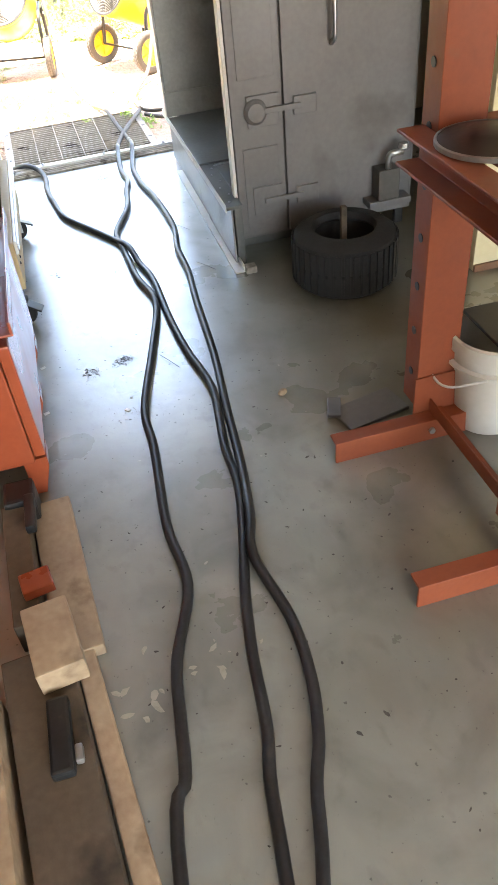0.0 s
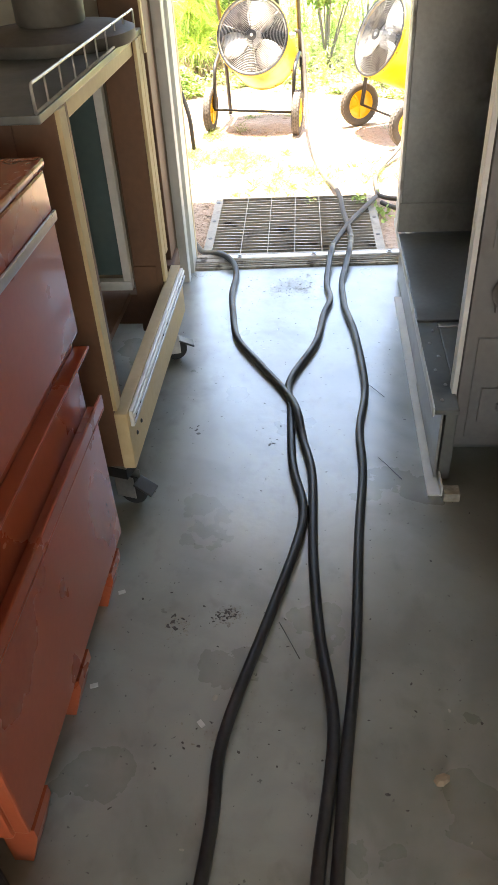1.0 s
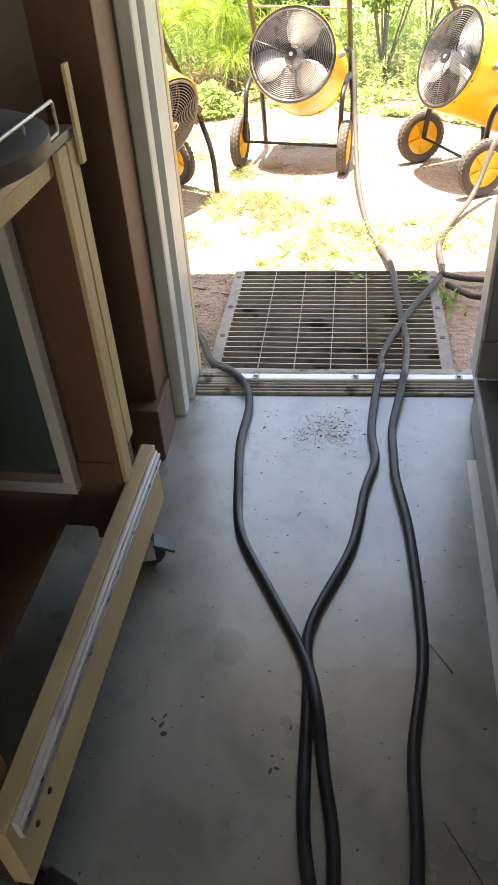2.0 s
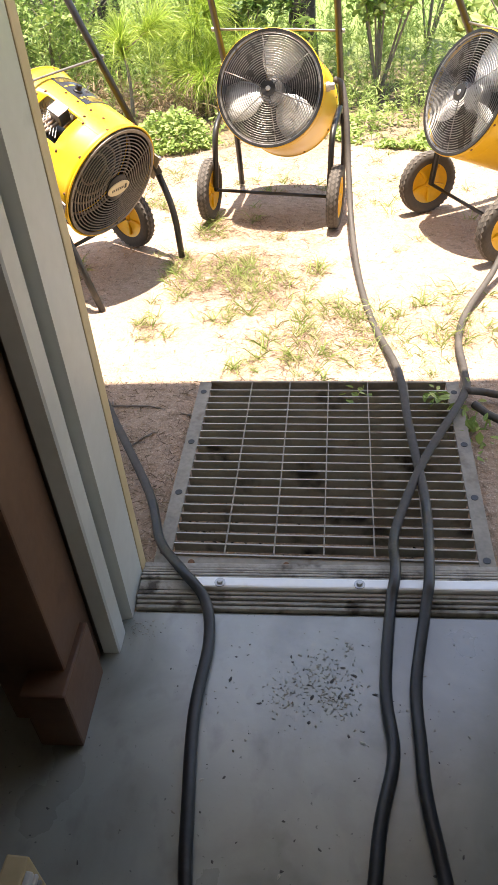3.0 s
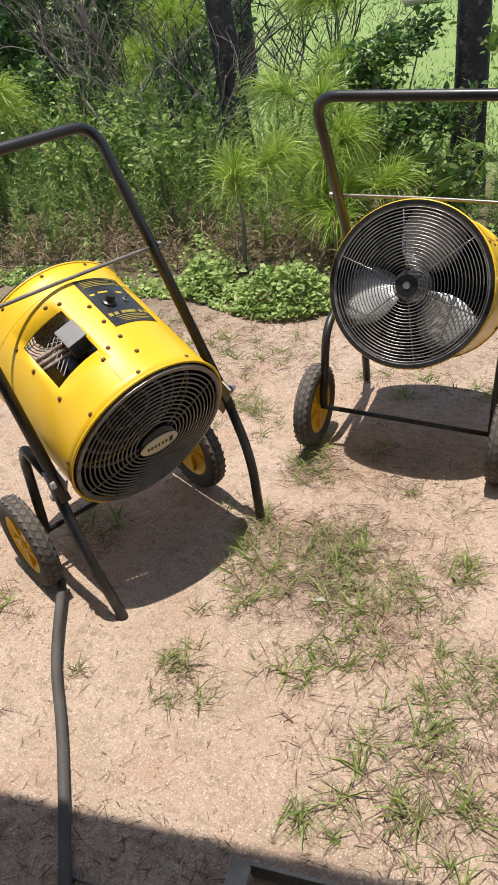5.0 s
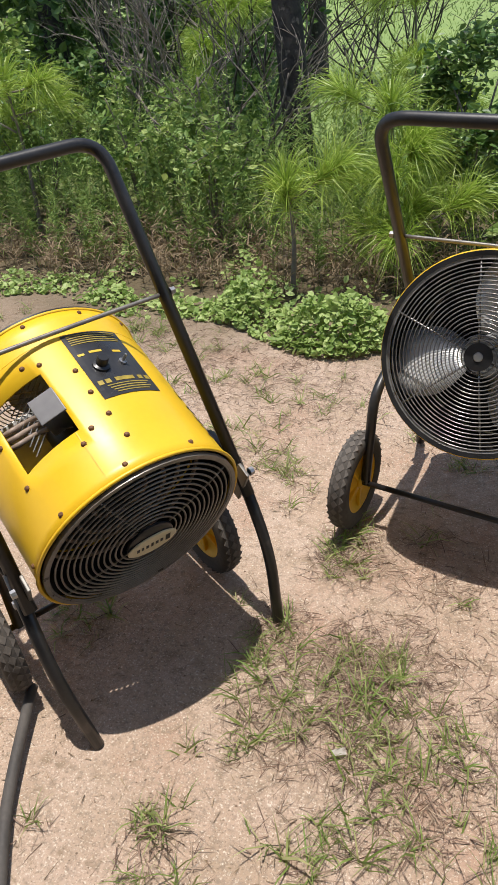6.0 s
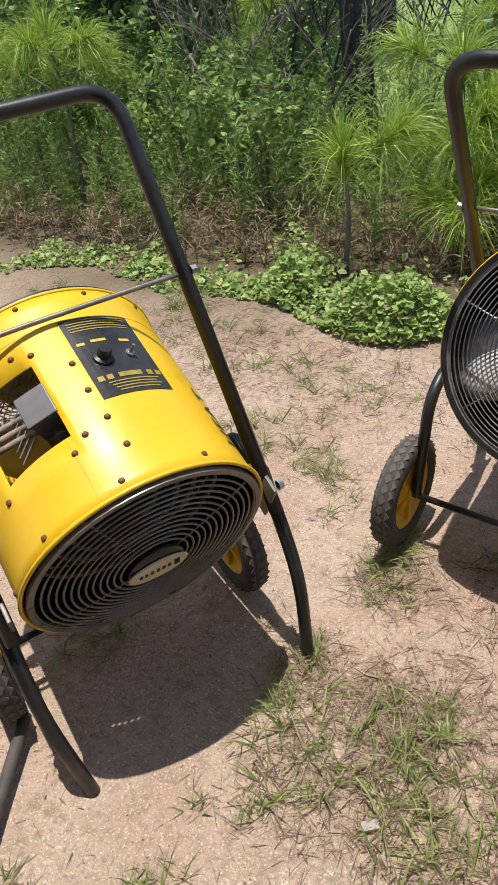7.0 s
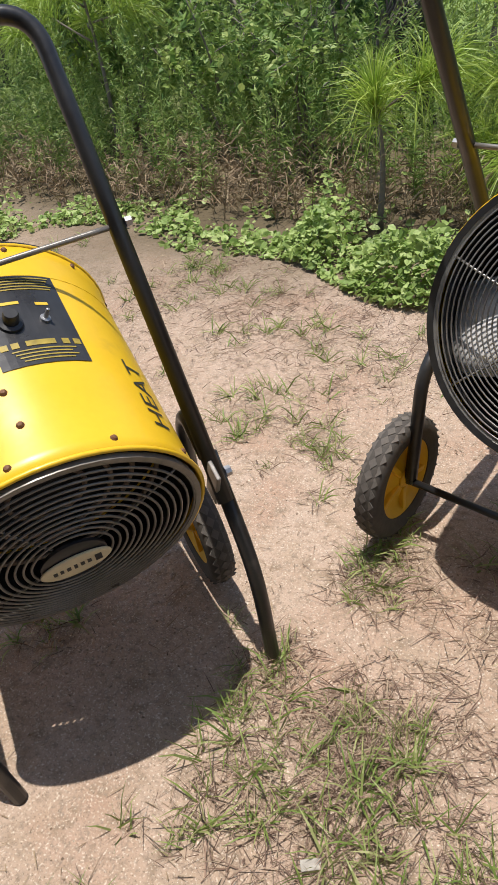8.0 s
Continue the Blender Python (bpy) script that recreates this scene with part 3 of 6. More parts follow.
tyre = empty("spare_tyre", pose(1.38, -1.96, 0.0) @ Matrix.Diagonal((1.06, 1.06, 1.28, 1)))
tagged(tyre, "black rubber tyre lying flat on the floor", "tyre")
prof = [(0.115, 0.02), (0.125, 0.0), (0.17, 0.002), (0.198, 0.02), (0.205, 0.05), (0.205, 0.085), (0.199, 0.092), (0.205, 0.1), (0.205, 0.135), (0.198, 0.165), (0.17, 0.183), (0.125, 0.185), (0.115, 0.165), (0.135, 0.15), (0.14, 0.09), (0.135, 0.035)]
part("carcass", lathe(prof, 40, True), M_BLACKTYRE, tyre, smooth=True)
for k in range(40):
    w = 2 * math.pi * k / 40
    t = part("tread_block", box((0.203, -0.011, 0.028), (0.210, 0.011, 0.158), 0.002), M_BLACKTYRE, tyre)
    t.rotation_euler = (0, 0, w)
tagged(part("wooden_stick", box((1.375, -1.94, 0.0), (1.40, -1.915, 0.30), 0.004), M_DARKWOOD), "grimy wooden stick standing in the tyre", "stick")

# ---- the shop press ----
press = empty("shop_press")
tagged(press, "orange painted steel shop press frame with drilled uprights", "shop press")


def extrude(outline, place):
    """A bar of one outline (u, v), from place(u, v, 0) to place(u, v, 1)."""
    bm = bmesh.new()
    a = [bm.verts.new(place(u, v, 0)) for u, v in outline]
    b = [bm.verts.new(place(u, v, 1)) for u, v in outline]
    k = len(outline)
    for i in range(k):
        bm.faces.new((a[i], a[(i + 1) % k], b[(i + 1) % k], b[i]))
    bm.faces.new(a[::-1])
    bm.faces.new(b)
    bmesh.ops.recalc_face_normals(bm, faces=bm.faces)
    bmesh.ops.bevel(bm, geom=bm.edges[:], offset=0.0015, segments=1, affect="EDGES")
    return bm


def u_outline(w, d, wall):
    return [(0, 0), (d, 0), (d, wall), (wall, wall), (wall, w - wall), (d, w - wall), (d, w), (0, w)]


for y in (-2.99, -3.57):
    up = part("upright", extrude(u_outline(0.09, 0.13, 0.008), lambda u, v, t: (1.22 + u, y + v, 0.0905 + t * 1.66)), M_ORANGE, press, "drilled orange channel")
    for k in range(11):
        h = part("pin_hole", lathe([(0, 0.0025), (0.012, 0.0025), (0.012, 0)], 12), M_BLACK, up)
        h.matrix_world = pose(1.2195, y + 0.045, 0.20 + 0.14 * k, 0, -90, 0)
    f = part("foot", extrude([(0, 0), (0.008, 0), (0.008, 0.067), (0.052, 0.067), (0.052, 0.075), (0, 0.075)], lambda u, v, t: (0.93 + t * 0.75, y - 0.062 + u, v)), M_ORANGE, press)
    part("gusset", box((1.21, y - 0.009, 0.03), (1.37, y - 0.002, 0.20), 0.002), M_ORANGE, press)
    for x in (1.25, 1.32):
        b = part("bolt", lathe([(0, 0.01), (0.011, 0.009), (0.011, 0)], 6), M_STEEL, f)
        b.matrix_world = pose(x, y - 0.0625, 0.04, 90, 0, 0)
part("tie_bar", extrude([(0, 0), (0.045, 0), (0.045, 0.006), (0.006, 0.006), (0.006, 0.044), (0, 0.044)], lambda u, v, t: (1.262 + u, -3.50 + t * 0.50, 0.076 + v)), M_ORANGE, press)
for x0, s in ((1.216, -1), (1.354, 1)):
    part("bed_channel", extrude(u_outline(0.085, 0.072, 0.008), lambda u, v, t: (x0 + s * u, -3.70 + t * 0.78, 0.815 + v)), M_ORANGE, press)
part("head_beam", box((1.21, -3.72, 1.755), (1.36, -2.88, 1.87), 0.006), M_ORANGE, press)
disc = empty("brake_disc", pose(1.29, -3.12, 0.9005))
tagged(disc, "dark round steel plate with pale rim on the press", "round plate")
part("plate", lathe([(0, 0.0), (0.115, 0.0), (0.125, 0.006), (0.125, 0.012), (0.06, 0.03), (0.05, 0.034), (0, 0.034)], 36), M_BLACK, disc, smooth=True)
part("rim", lathe([(0.126, 0.0), (0.132, 0.002), (0.132, 0.012), (0.126, 0.014)], 36, True), M_STEEL, disc, "pale worn rim")
plate = tagged(part("steel_plate", box((0, 0, 0.0), (0.23, 0.13, 0.012), 0.003), M_CABINET), "dark square of scrap steel on the floor", "steel plate")
plate.matrix_world = pose(1.03, -2.93, 0, 0, 0, 12)
cut = tagged(part("steel_offcut", box((0, 0, 0.0), (0.10, 0.045, 0.010), 0.003), M_CABINET), "small grey steel offcut on the floor", "steel offcut")
cut.matrix_world = pose(1.02, -2.86, 0.0125, 0, 0, 70)

bucket = empty("bucket", pose(1.47, -3.00, 0.0))
tagged(bucket, "white plastic bucket with a dark cloth over its rim", "bucket")
part("pail", lathe([(0, 0.004), (0.105, 0.0), (0.112, 0.006), (0.135, 0.27), (0.146, 0.275), (0.146, 0.315), (0.138, 0.32), (0.132, 0.315), (0.128, 0.27), (0.108, 0.012), (0, 0.012)], 36), M_PLASTIC, bucket, smooth=True)
part("rib", lathe([(0.134, 0.225), (0.150, 0.228), (0.150, 0.236), (0.136, 0.24)], 36, True), M_PLASTIC, bucket)
part("cloth", box((-0.06, -0.13, 0.322), (0.14, 0.12, 0.332), 0.004), M_BLACK, bucket, "dark folded cloth")
tagged(tube("bail", bend([(-0.146, 0.02, 0.25), (-0.20, 0.06, 0.20), (-0.20, -0.06, 0.19), (-0.10, -0.13, 0.24)], 0.05), 0.004, M_WHITE, bucket), "white wire handle")

settle(0.004, 0.036)

# ---- the red tool cabinet ----
chest = empty("tool_cabinet")
tagged(chest, "brick-red steel tool cabinet with deep drawers, glossy and scratched", "tool cabinet")
part("carcass", box((-0.50, -2.845, 0.13), (0.06, -2.03, 1.09), 0.008), M_RED, chest)
part("top", box((-0.505, -2.85, 1.0905), (0.098, -2.025, 1.108), 0.006), M_RED, chest)
Z = [(0.150, 0.520), (0.745, 1.000), (1.004, 1.088)]
for z0, z1 in Z:
    d = part("drawer", box((0.062, -2.842, z0), (0.095, -2.032, z1), 0.006), M_RED, chest)
pull = bmesh.new()
box((0.062, -2.84, 0.535), (0.075, -2.035, 0.735), 0.004, pull)
part("recess_panel", pull, M_RED, chest)
lip = bmesh.new()
box((0.076, -2.842, 0.545), (0.118, -2.032, 0.552), 0.003, lip, Matrix.Translation((0, 0, 0)))
box((0.110, -2.842, 0.5525), (0.118, -2.032, 0.585), 0.003, lip)
part("pull_lip", lip, M_RED, chest, "full-width folded drawer pull")
lip = bmesh.new()
box((0.076, -2.842, 0.705), (0.112, -2.032, 0.712), 0.003, lip)
part("pull_lip", lip, M_RED, chest, "full-width folded drawer pull")
part("trim_strip", box((0.096, -2.842, 0.992), (0.103, -2.032, 1.012), 0.003), M_STEEL, chest, "dark steel trim strip")
for y in (-2.78, -2.45, -2.12):
    bm = bmesh.new()
    pts = [(0.02, 0.13), (0.092, 0.13), (0.092, 0.10), (0.060, 0.0), (0.02, 0.0)]
    a = [bm.verts.new((x, y - 0.045, z)) for x, z in pts]
    c = [bm.verts.new((x, y + 0.045, z)) for x, z in pts]
    for i in range(5):
        j = (i + 1) % 5
        bm.faces.new((a[i], a[j], c[j], c[i]))
    bm.faces.new(a[::-1])
    bm.faces.new(c)
    part("foot", bm, M_RED, chest, "folded steel foot")
    r = part("foot", box((-0.49, y - 0.045, 0), (-0.42, y + 0.045, 0.13)), M_RED, chest)

settle(-0.016, 0.010)

# ---- the rolling timber bench ----
bench = empty("rolling_bench")
tagged(bench, "home-made rolling bench of brown and bare pine timber", "workbench")


def leg(y0, y1):
    part("leg", box((-0.035, y0, 0.16), (0.070, y1, 1.13), 0.004), M_BROWNWOOD, bench, "brown-stained timber leg")
    part("leg_face", box((0.0705, y0 - 0.002, 0.36), (0.082, y0 + 0.045, 1.13), 0.002), M_PINE, bench, "bare pine face strip")


leg(-1.80, -1.70)
leg(-0.96, -0.86)
part("leg_face", box((0.0705, -0.905, 0.44), (0.081, -0.862, 1.13), 0.002), M_PINE, bench, "bare pine face strip")
part("leg_face", box((0.083, -0.868, 1.08), (0.090, -0.845, 1.25), 0.001), M_PINE, bench, "pale yellow strip")
for y0, y1 in ((-1.80, -1.70), (-0.96, -0.86)):
    part("leg", box((-0.62, y0, 0.16), (-0.52, y1, 1.13), 0.004), M_BROWNWOOD, bench, "brown-stained timber leg")
    part("cross_rail", box((-0.518, y0 + 0.02, 0.18), (-0.037, y1 - 0.02, 0.30), 0.003), M_BROWNWOOD, bench)
part("lower_rail", box((0.0715, -1.81, 0.165), (0.110, -0.80, 0.355), 0.004), M_PINE, bench, "bare pine lower rail")
part("lower_rail", box((-0.62, -1.698, 0.18), (-0.58, -0.962, 0.33), 0.004), M_PINE, bench)
part("upper_rail", box((0.0, -1.698, 1.09), (0.068, -0.962, 1.13), 0.003), M_PINE, bench, "bare pine upper rail")
part("shelf_board", box((-0.62, -1.69, 0.301), (-0.06, -0.97, 0.325), 0.003), M_BROWNWOOD, bench)
slide = part("drawer_slide", box((0.1105, -1.79, 0.300), (0.122, -0.82, 0.352), 0.003), M_ALU, bench, "bright steel drawer slide")
part("slide_track", box((0.1225, -1.79, 0.312), (0.128, -0.82, 0.322), 0.002), M_STEEL, slide)
part("slide_track", box((0.1225, -1.79, 0.334), (0.128, -0.82, 0.344), 0.002), M_ALU, slide)
for y in (-1.76, -1.70, -1.30, -1.22, -0.93, -0.86):
    s = part("screw", dome(0.007, 0.005), M_BLACK, slide)
    s.matrix_world = pose(0.1225, y, 0.328, 0, 90, 0)
for y in (-1.74, -1.68):
    s = part("screw", dome(0.007, 0.005), M_BLACK, bench)
    s.matrix_world = pose(0.1105, y, 0.245, 0, 90, 0)
part("worktop", box((-0.72, -1.92, 1.1305), (0.079, -0.85, 1.148), 0.003), M_DECK, bench, "dark worktop with a worn edge")
pan = part("back_panel", box((-0.50, -0.955, 0.385), (-0.072, -0.93, 1.09), 0.003), M_TEAL, bench)
frame_bm = box((-0.070, -1.0, 0.38), (-0.040, -0.965, 1.09), 0.003)
box((-0.50, -1.0, 0.345), (-0.040, -0.965, 0.379), 0.003, frame_bm)
part("pale_frame", frame_bm, M_WHITE, bench, "pale grey frame")
part("end_panel", box((-0.518, -1.797, 0.165), (-0.036, -1.775, 1.13), 0.003), M_BROWNWOOD, bench, "brown-stained end board")
part("web_plate", box((-0.036, -0.965, 0.20), (0.05, -0.961, 0.42), 0.001), M_BROWNWOOD, bench)


def caster(x, y, turn):
    c = part("caster", box((-0.035, -0.04, 0.115), (0.035, 0.04, 0.16), 0.003), M_BLACK, bench, "black locking caster")
    c.matrix_world = pose(x, y, 0, 0, 0, turn)
    w = part("wheel", lathe([(0, 0.014), (0.03, 0.014), (0.044, 0.012), (0.048, 0.006), (0.048, -0.006), (0.044, -0.012), (0.03, -0.014), (0, -0.014)], 24), M_BLACKTYRE, c, smooth=True)
    w.matrix_local = pose(0, 0.03, 0.048, 0, 90, 0)
    for s in (-1, 1):
        part("fork", box((s * 0.022 - 0.002, -0.015, 0.035), (s * 0.022 + 0.002, 0.05, 0.114), 0.001), M_STEEL, c)
    part("brake_pedal", box((-0.026, 0.0, 0.0), (0.026, 0.066, 0.008), 0.003, None, Matrix.Translation((0, 0.046, 0.085)) @ Matrix.Rotation(radians(-28), 4, "X")), M_BLACK, c)
    part("plate", box((-0.042, -0.045, 0.1605), (0.042, 0.045, 0.164), 0.001), M_STEEL, c)


caster(0.045, -1.76, -105)
caster(0.04, -0.90, -75)
caster(-0.56, -1.75, 20)
caster(-0.56, -0.90, 60)

rack = empty("wire_rack_edge")
tagged(rack, "white wire shelf rack lying on the bench edge", "wire rack")
wire = [(0.074, -1.92, 1.152), (0.074, -0.92, 1.152), (0.074, -0.92, 1.205), (0.074, -1.92, 1.205)]
tube("outer_wire", bend(wire + [wire[0]], 0.01), 0.0035, M_PALEWIRE, rack, 8)
for k in range(8):
    y = -1.83 + k * 0.11
    tube("rung", [(0.074, y, 1.153), (0.074, y, 1.204)], 0.0028, M_PALEWIRE, rack, 6)
drum = empty("dark_drum", pose(-0.13, -1.09, 1.1485))
tagged(drum, "dark round steel base with a canister on the bench", "drum")
part("base", lathe([(0, 0), (0.235, 0), (0.24, 0.006), (0.24, 0.03), (0.225, 0.036), (0.10, 0.05), (0, 0.05)], 40), M_DUSTYSTEEL, drum, smooth=True)
part("canister", lathe([(0, 0.05), (0.095, 0.051), (0.10, 0.06), (0.10, 0.18), (0.105, 0.185), (0.105, 0.20), (0.09, 0.212), (0, 0.216)], 36), M_DUSTYSTEEL, drum, smooth=True)
tube("bail", curve_points([(0.10, -0.02, 0.19), (0.135, 0.0, 0.15), (0.15, 0.02, 0.11), (0.13, 0.03, 0.10)]), 0.004, M_STEEL, drum)
bottle = empty("bottle", pose(-0.30, -1.30, 0.3255))
tagged(bottle, "dark bottle with a torn pale label on the bench shelf", "bottle")
part("glass", lathe([(0, 0.0), (0.05, 0.0), (0.055, 0.01), (0.055, 0.15), (0.02, 0.21), (0.02, 0.25), (0, 0.25)], 24), M_BLACK, bottle, smooth=True)
part("paper_label", lathe([(0.0556, 0.03), (0.0562, 0.03), (0.0562, 0.11), (0.0556, 0.11)], 24, True), M_WHITE, bottle, "torn pale paper label")

settle(-0.036, 0.040)

# ---- timber offcuts in front of the tool cabinet ----


def offcut(lo, hi, turn, label, mat=None, tilt=0.0):
    c = [(a + b) / 2 for a, b in zip(lo, hi)]
    o = part("timber_offcut", box([a - k for a, k in zip(lo, c)], [b - k for b, k in zip(hi, c)], 0.005), mat or M_SCRAPWOOD)
    o.matrix_world = pose(*c, tilt, 0, turn)
    return tagged(o, label, "timber offcut", "offcuts by the tool cabinet")


offcut((0.06, -3.50, 0.0), (0.175, -2.93, 0.04), 4, "wide pale brown board offcut lying on the floor")
offcut((0.00, -4.35, 0.0), (0.16, -3.50, 0.09), 6, "long dark grimy timber lying on the floor", M_DARKWOOD)
offcut((0.165, -4.45, 0.0), (0.215, -3.36, 0.035), 6.5, "long narrow pale batten on the floor")
offcut((0.04, -3.63, 0.10), (0.15, -3.43, 0.17), 8, "sawn pale pine block on top of the timbers", M_SCRAPWOOD)
offcut((-0.02, -3.425, 0.0), (0.05, -2.98, 0.10), 3, "dark brown timber offcut on the floor", M_DARKWOOD)
offcut((-0.06, -4.30, 0.0), (-0.015, -3.60, 0.14), 5, "rough pale split batten standing on edge")
offcut((-0.11, -4.35, 0.0), (-0.07, -3.66, 0.17), 4, "rough pale split batten standing on edge")
offcut((-0.20, -3.95, 0.0), (-0.12, -3.30, 0.12), 2, "yellow-brown plank standing on edge", M_PINE)
offcut((0.02, -3.35, 0.101), (0.10, -3.28, 0.13), 10, "small red-brown block on the timbers", M_RED)
tool = empty("black_clamp", pose(0.02, -2.95, 0.1))
tagged(tool, "black tool hanging below the tool cabinet", "tool")
part("jaw", box((-0.04, -0.05, -0.10), (0.05, 0.05, 0.02), 0.012), M_BLACK, tool)
part("grip", box((0.02, -0.17, 0.0), (0.05, -0.03, 0.03), 0.008), M_BLACK, tool)
clamp = empty("grip_tool", pose(0.09, -3.78, 0.0905))
tagged(clamp, "dark hand tool with a bright tip on the timber", "tool")
part("grip", box((-0.03, -0.06, 0.0), (0.02, 0.12, 0.03), 0.008), M_BLACK, clamp)
part("tip", box((0.022, -0.04, 0.005), (0.04, 0.0, 0.025), 0.006), M_STEEL, clamp)

# ---- cables ----


def cable(points, radius, label, material=None, sides=10):
    v, f = tube_data(curve_points([aisle(p) for p in points], 6), radius, sides)
    ob = link_mesh("power_cable", v, f, material or M_RUBBER, None, True)
    ob.data.materials.append(M_DUSTY)
    for poly in ob.data.polygons:
        poly.material_index = int(poly.center.y > 0.35 + 0.3 * noise.noise(poly.center * 9))
    return tagged(ob, label, "cable", "heater power cables")


r = 0.0138
z0 = r
cable([(-0.72, 1.72, -0.03), (-0.60, 1.45, -0.045), (-0.46, 1.22, -0.05), (-0.26, 0.85, -0.06), (-0.07, 0.48, -0.05), (0.005, 0.26, -0.02), (0.10, 0.10, 0.04), (0.172, 0.02, 0.03), (0.207, -0.09, z0), (0.218, -0.29, z0), (0.243, -0.49, z0), (0.285, -0.72, z0), (0.386, -0.919, z0), (0.505, -1.139, z0),
       (0.552, -1.29, 0.035), (0.58, -1.442, z0), (0.614, -1.635, z0), (0.624, -1.99, z0), (0.645, -2.26, z0), (0.681, -2.534, z0), (0.650, -2.85, z0), (0.648, -3.035, z0), (0.613, -3.236, z0), (0.569, -3.424, z0), (0.536, -3.62, z0), (0.517, -3.816, z0), (0.482, -4.007, z0), (0.45, -4.5, z0), (0.5, -5.6, z0)],
      r, "thick black rubber cable running from the floor out to the heater")
cable([(1.30, 1.98, 0.25), (1.19, 1.812, 0.02), (1.032, 1.531, -0.04), (0.97, 1.318, -0.045), (0.959, 1.086, -0.04), (0.926, 0.915, -0.01), (0.763, 0.596, -0.022), (0.657, 0.307, -0.022), (0.638, 0.10, 0.05), (0.634, 0.0, 0.035), (0.652, -0.22, z0), (0.668, -0.38, z0), (0.640, -0.53, z0), (0.610, -0.776, z0), (0.519, -1.057, z0), (0.529, -1.24, z0), (0.543, -1.507, z0), (0.557, -1.621, z0),
       (0.589, -1.774, z0), (0.580, -1.92, z0), (0.516, -2.204, z0), (0.435, -2.548, z0), (0.432, -2.767, z0), (0.412, -3.124, z0), (0.428, -3.359, z0), (0.357, -3.579, z0), (0.336, -3.744, z0), (0.322, -3.865, z0), (0.272, -4.1, z0), (0.2, -5.6, z0)],
      r, "thick black rubber cable kinked across the floor to the grating")
cable([(0.520, 2.62, 0.58), (0.552, 2.58, 0.56), (0.572, 2.51, 0.44), (0.582, 2.40, 0.24), (0.592, 2.20, 0.07), (0.612, 1.90, -0.03), (0.640, 1.60, -0.05), (0.675, 1.38, -0.05), (0.725, 1.085, -0.022), (0.735, 0.765, -0.022), (0.750, 0.414, -0.022), (0.720, 0.10, 0.05), (0.718, 0.0, 0.036), (0.722, -0.20, z0), (0.726, -0.36, z0), (0.734, -0.48, z0), (0.772, -0.72, z0), (0.798, -1.117, z0), (0.771, -1.383, z0), (0.774, -1.621, z0),
       (0.754, -1.91, z0), (0.735, -2.32, z0), (0.704, -2.645, z0), (0.677, -2.966, z0), (0.645, -3.2, 0.035), (0.615, -3.342, 0.03), (0.653, -3.559, z0), (0.649, -3.732, z0), (0.618, -3.88, z0), (0.562, -4.05, z0), (0.50, -4.5, z0), (0.7, -5.6, z0)],
      r, "thick black rubber cable hanging from the heater to the ground")
cable([(0.935, 0.93, 0.0), (1.00, 0.97, -0.035), (1.10, 0.95, -0.04), (1.5, 0.90, -0.04), (3.0, 0.7, -0.04)], 0.013, "black cable running off along the wall", None)
cable([(0.96, 0.90, -0.035), (1.02, 0.83, -0.04), (1.12, 0.78, -0.04), (1.6, 0.75, -0.04), (3.0, 0.55, -0.04)], 0.013, "black cable running off along the wall", None)
for k, (x, y, a) in enumerate(((0.56, -2.22, 0.9), (0.83, -1.05, -0.6), (0.86, -1.52, -0.7))):
    w = tagged(tube("loose_wire", curve_points([(x, y, 0.004), (x + 0.04 * math.cos(a), y - 0.05, 0.006), (x + 0.09 * math.cos(a), y - 0.11, 0.003)]), 0.0011, M_BLACK, None, 6), "thin bit of black wire on the floor", "wire")

# chips and worn patches in the floor paint
chips = random.Random(11)


def scatter_chips(name, material, spots, label):
    verts, faces = [], []
    for cx, cy, n, spread, size in spots:
        cx, cy = aisle((cx, cy, 0)).xy
        for _ in range(n):
            x, y = cx + chips.gauss(0, spread), cy + chips.gauss(0, spread)
            if y > -0.03 or x < -2.5:
                continue
            s, k, a0 = size * chips.uniform(0.3, 1.2), chips.randint(5, 8), chips.uniform(0, 6)
            st, tw = chips.uniform(1, 2.6), chips.uniform(0, 3.14)
            base = len(verts)
            verts.append((x, y, 0.0016))
            for i in range(k):
                w = a0 + 2 * math.pi * i / k
                rr = s * chips.uniform(0.45, 1.0)
                u, v = rr * math.cos(w) * st, rr * math.sin(w)
                verts.append((x + u * math.cos(tw) - v * math.sin(tw), y + u * math.sin(tw) + v * math.cos(tw), 0.0006))
            for i in range(k):
                faces.append((base, base + 1 + i, base + 1 + (i + 1) % k))
    return tagged(link_mesh(name, verts, faces, material), label, "floor wear", kind="stuff")


scatter_chips("floor_chips", M_CHIP, [(0.415, -2.185, 22, 0.010, 0.0045), (0.375, -2.195, 12, 0.010, 0.004), (0.27, -2.22, 15, 0.012, 0.0045), (0.33, -2.21, 6, 0.02, 0.0025), (0.20, -1.34, 4, 0.012, 0.008), (0.48, -1.40, 8, 0.04, 0.005), (0.36, -2.55, 5, 0.03, 0.004), (0.5, -1.0, 90, 0.35, 0.0032), (0.6, -2.4, 120, 0.55, 0.0032), (1.1, -2.7, 50, 0.4, 0.004), (0.5, -3.6, 50, 0.4, 0.0035), (0.55, -0.3, 70, 0.22, 0.003), (0.9, -3.6, 45, 0.3, 0.0045), (0.56, -0.22, 14, 0.05, 0.005), (0.40, -0.18, 10, 0.05, 0.004)], "dark chips and crumbs in the floor paint")
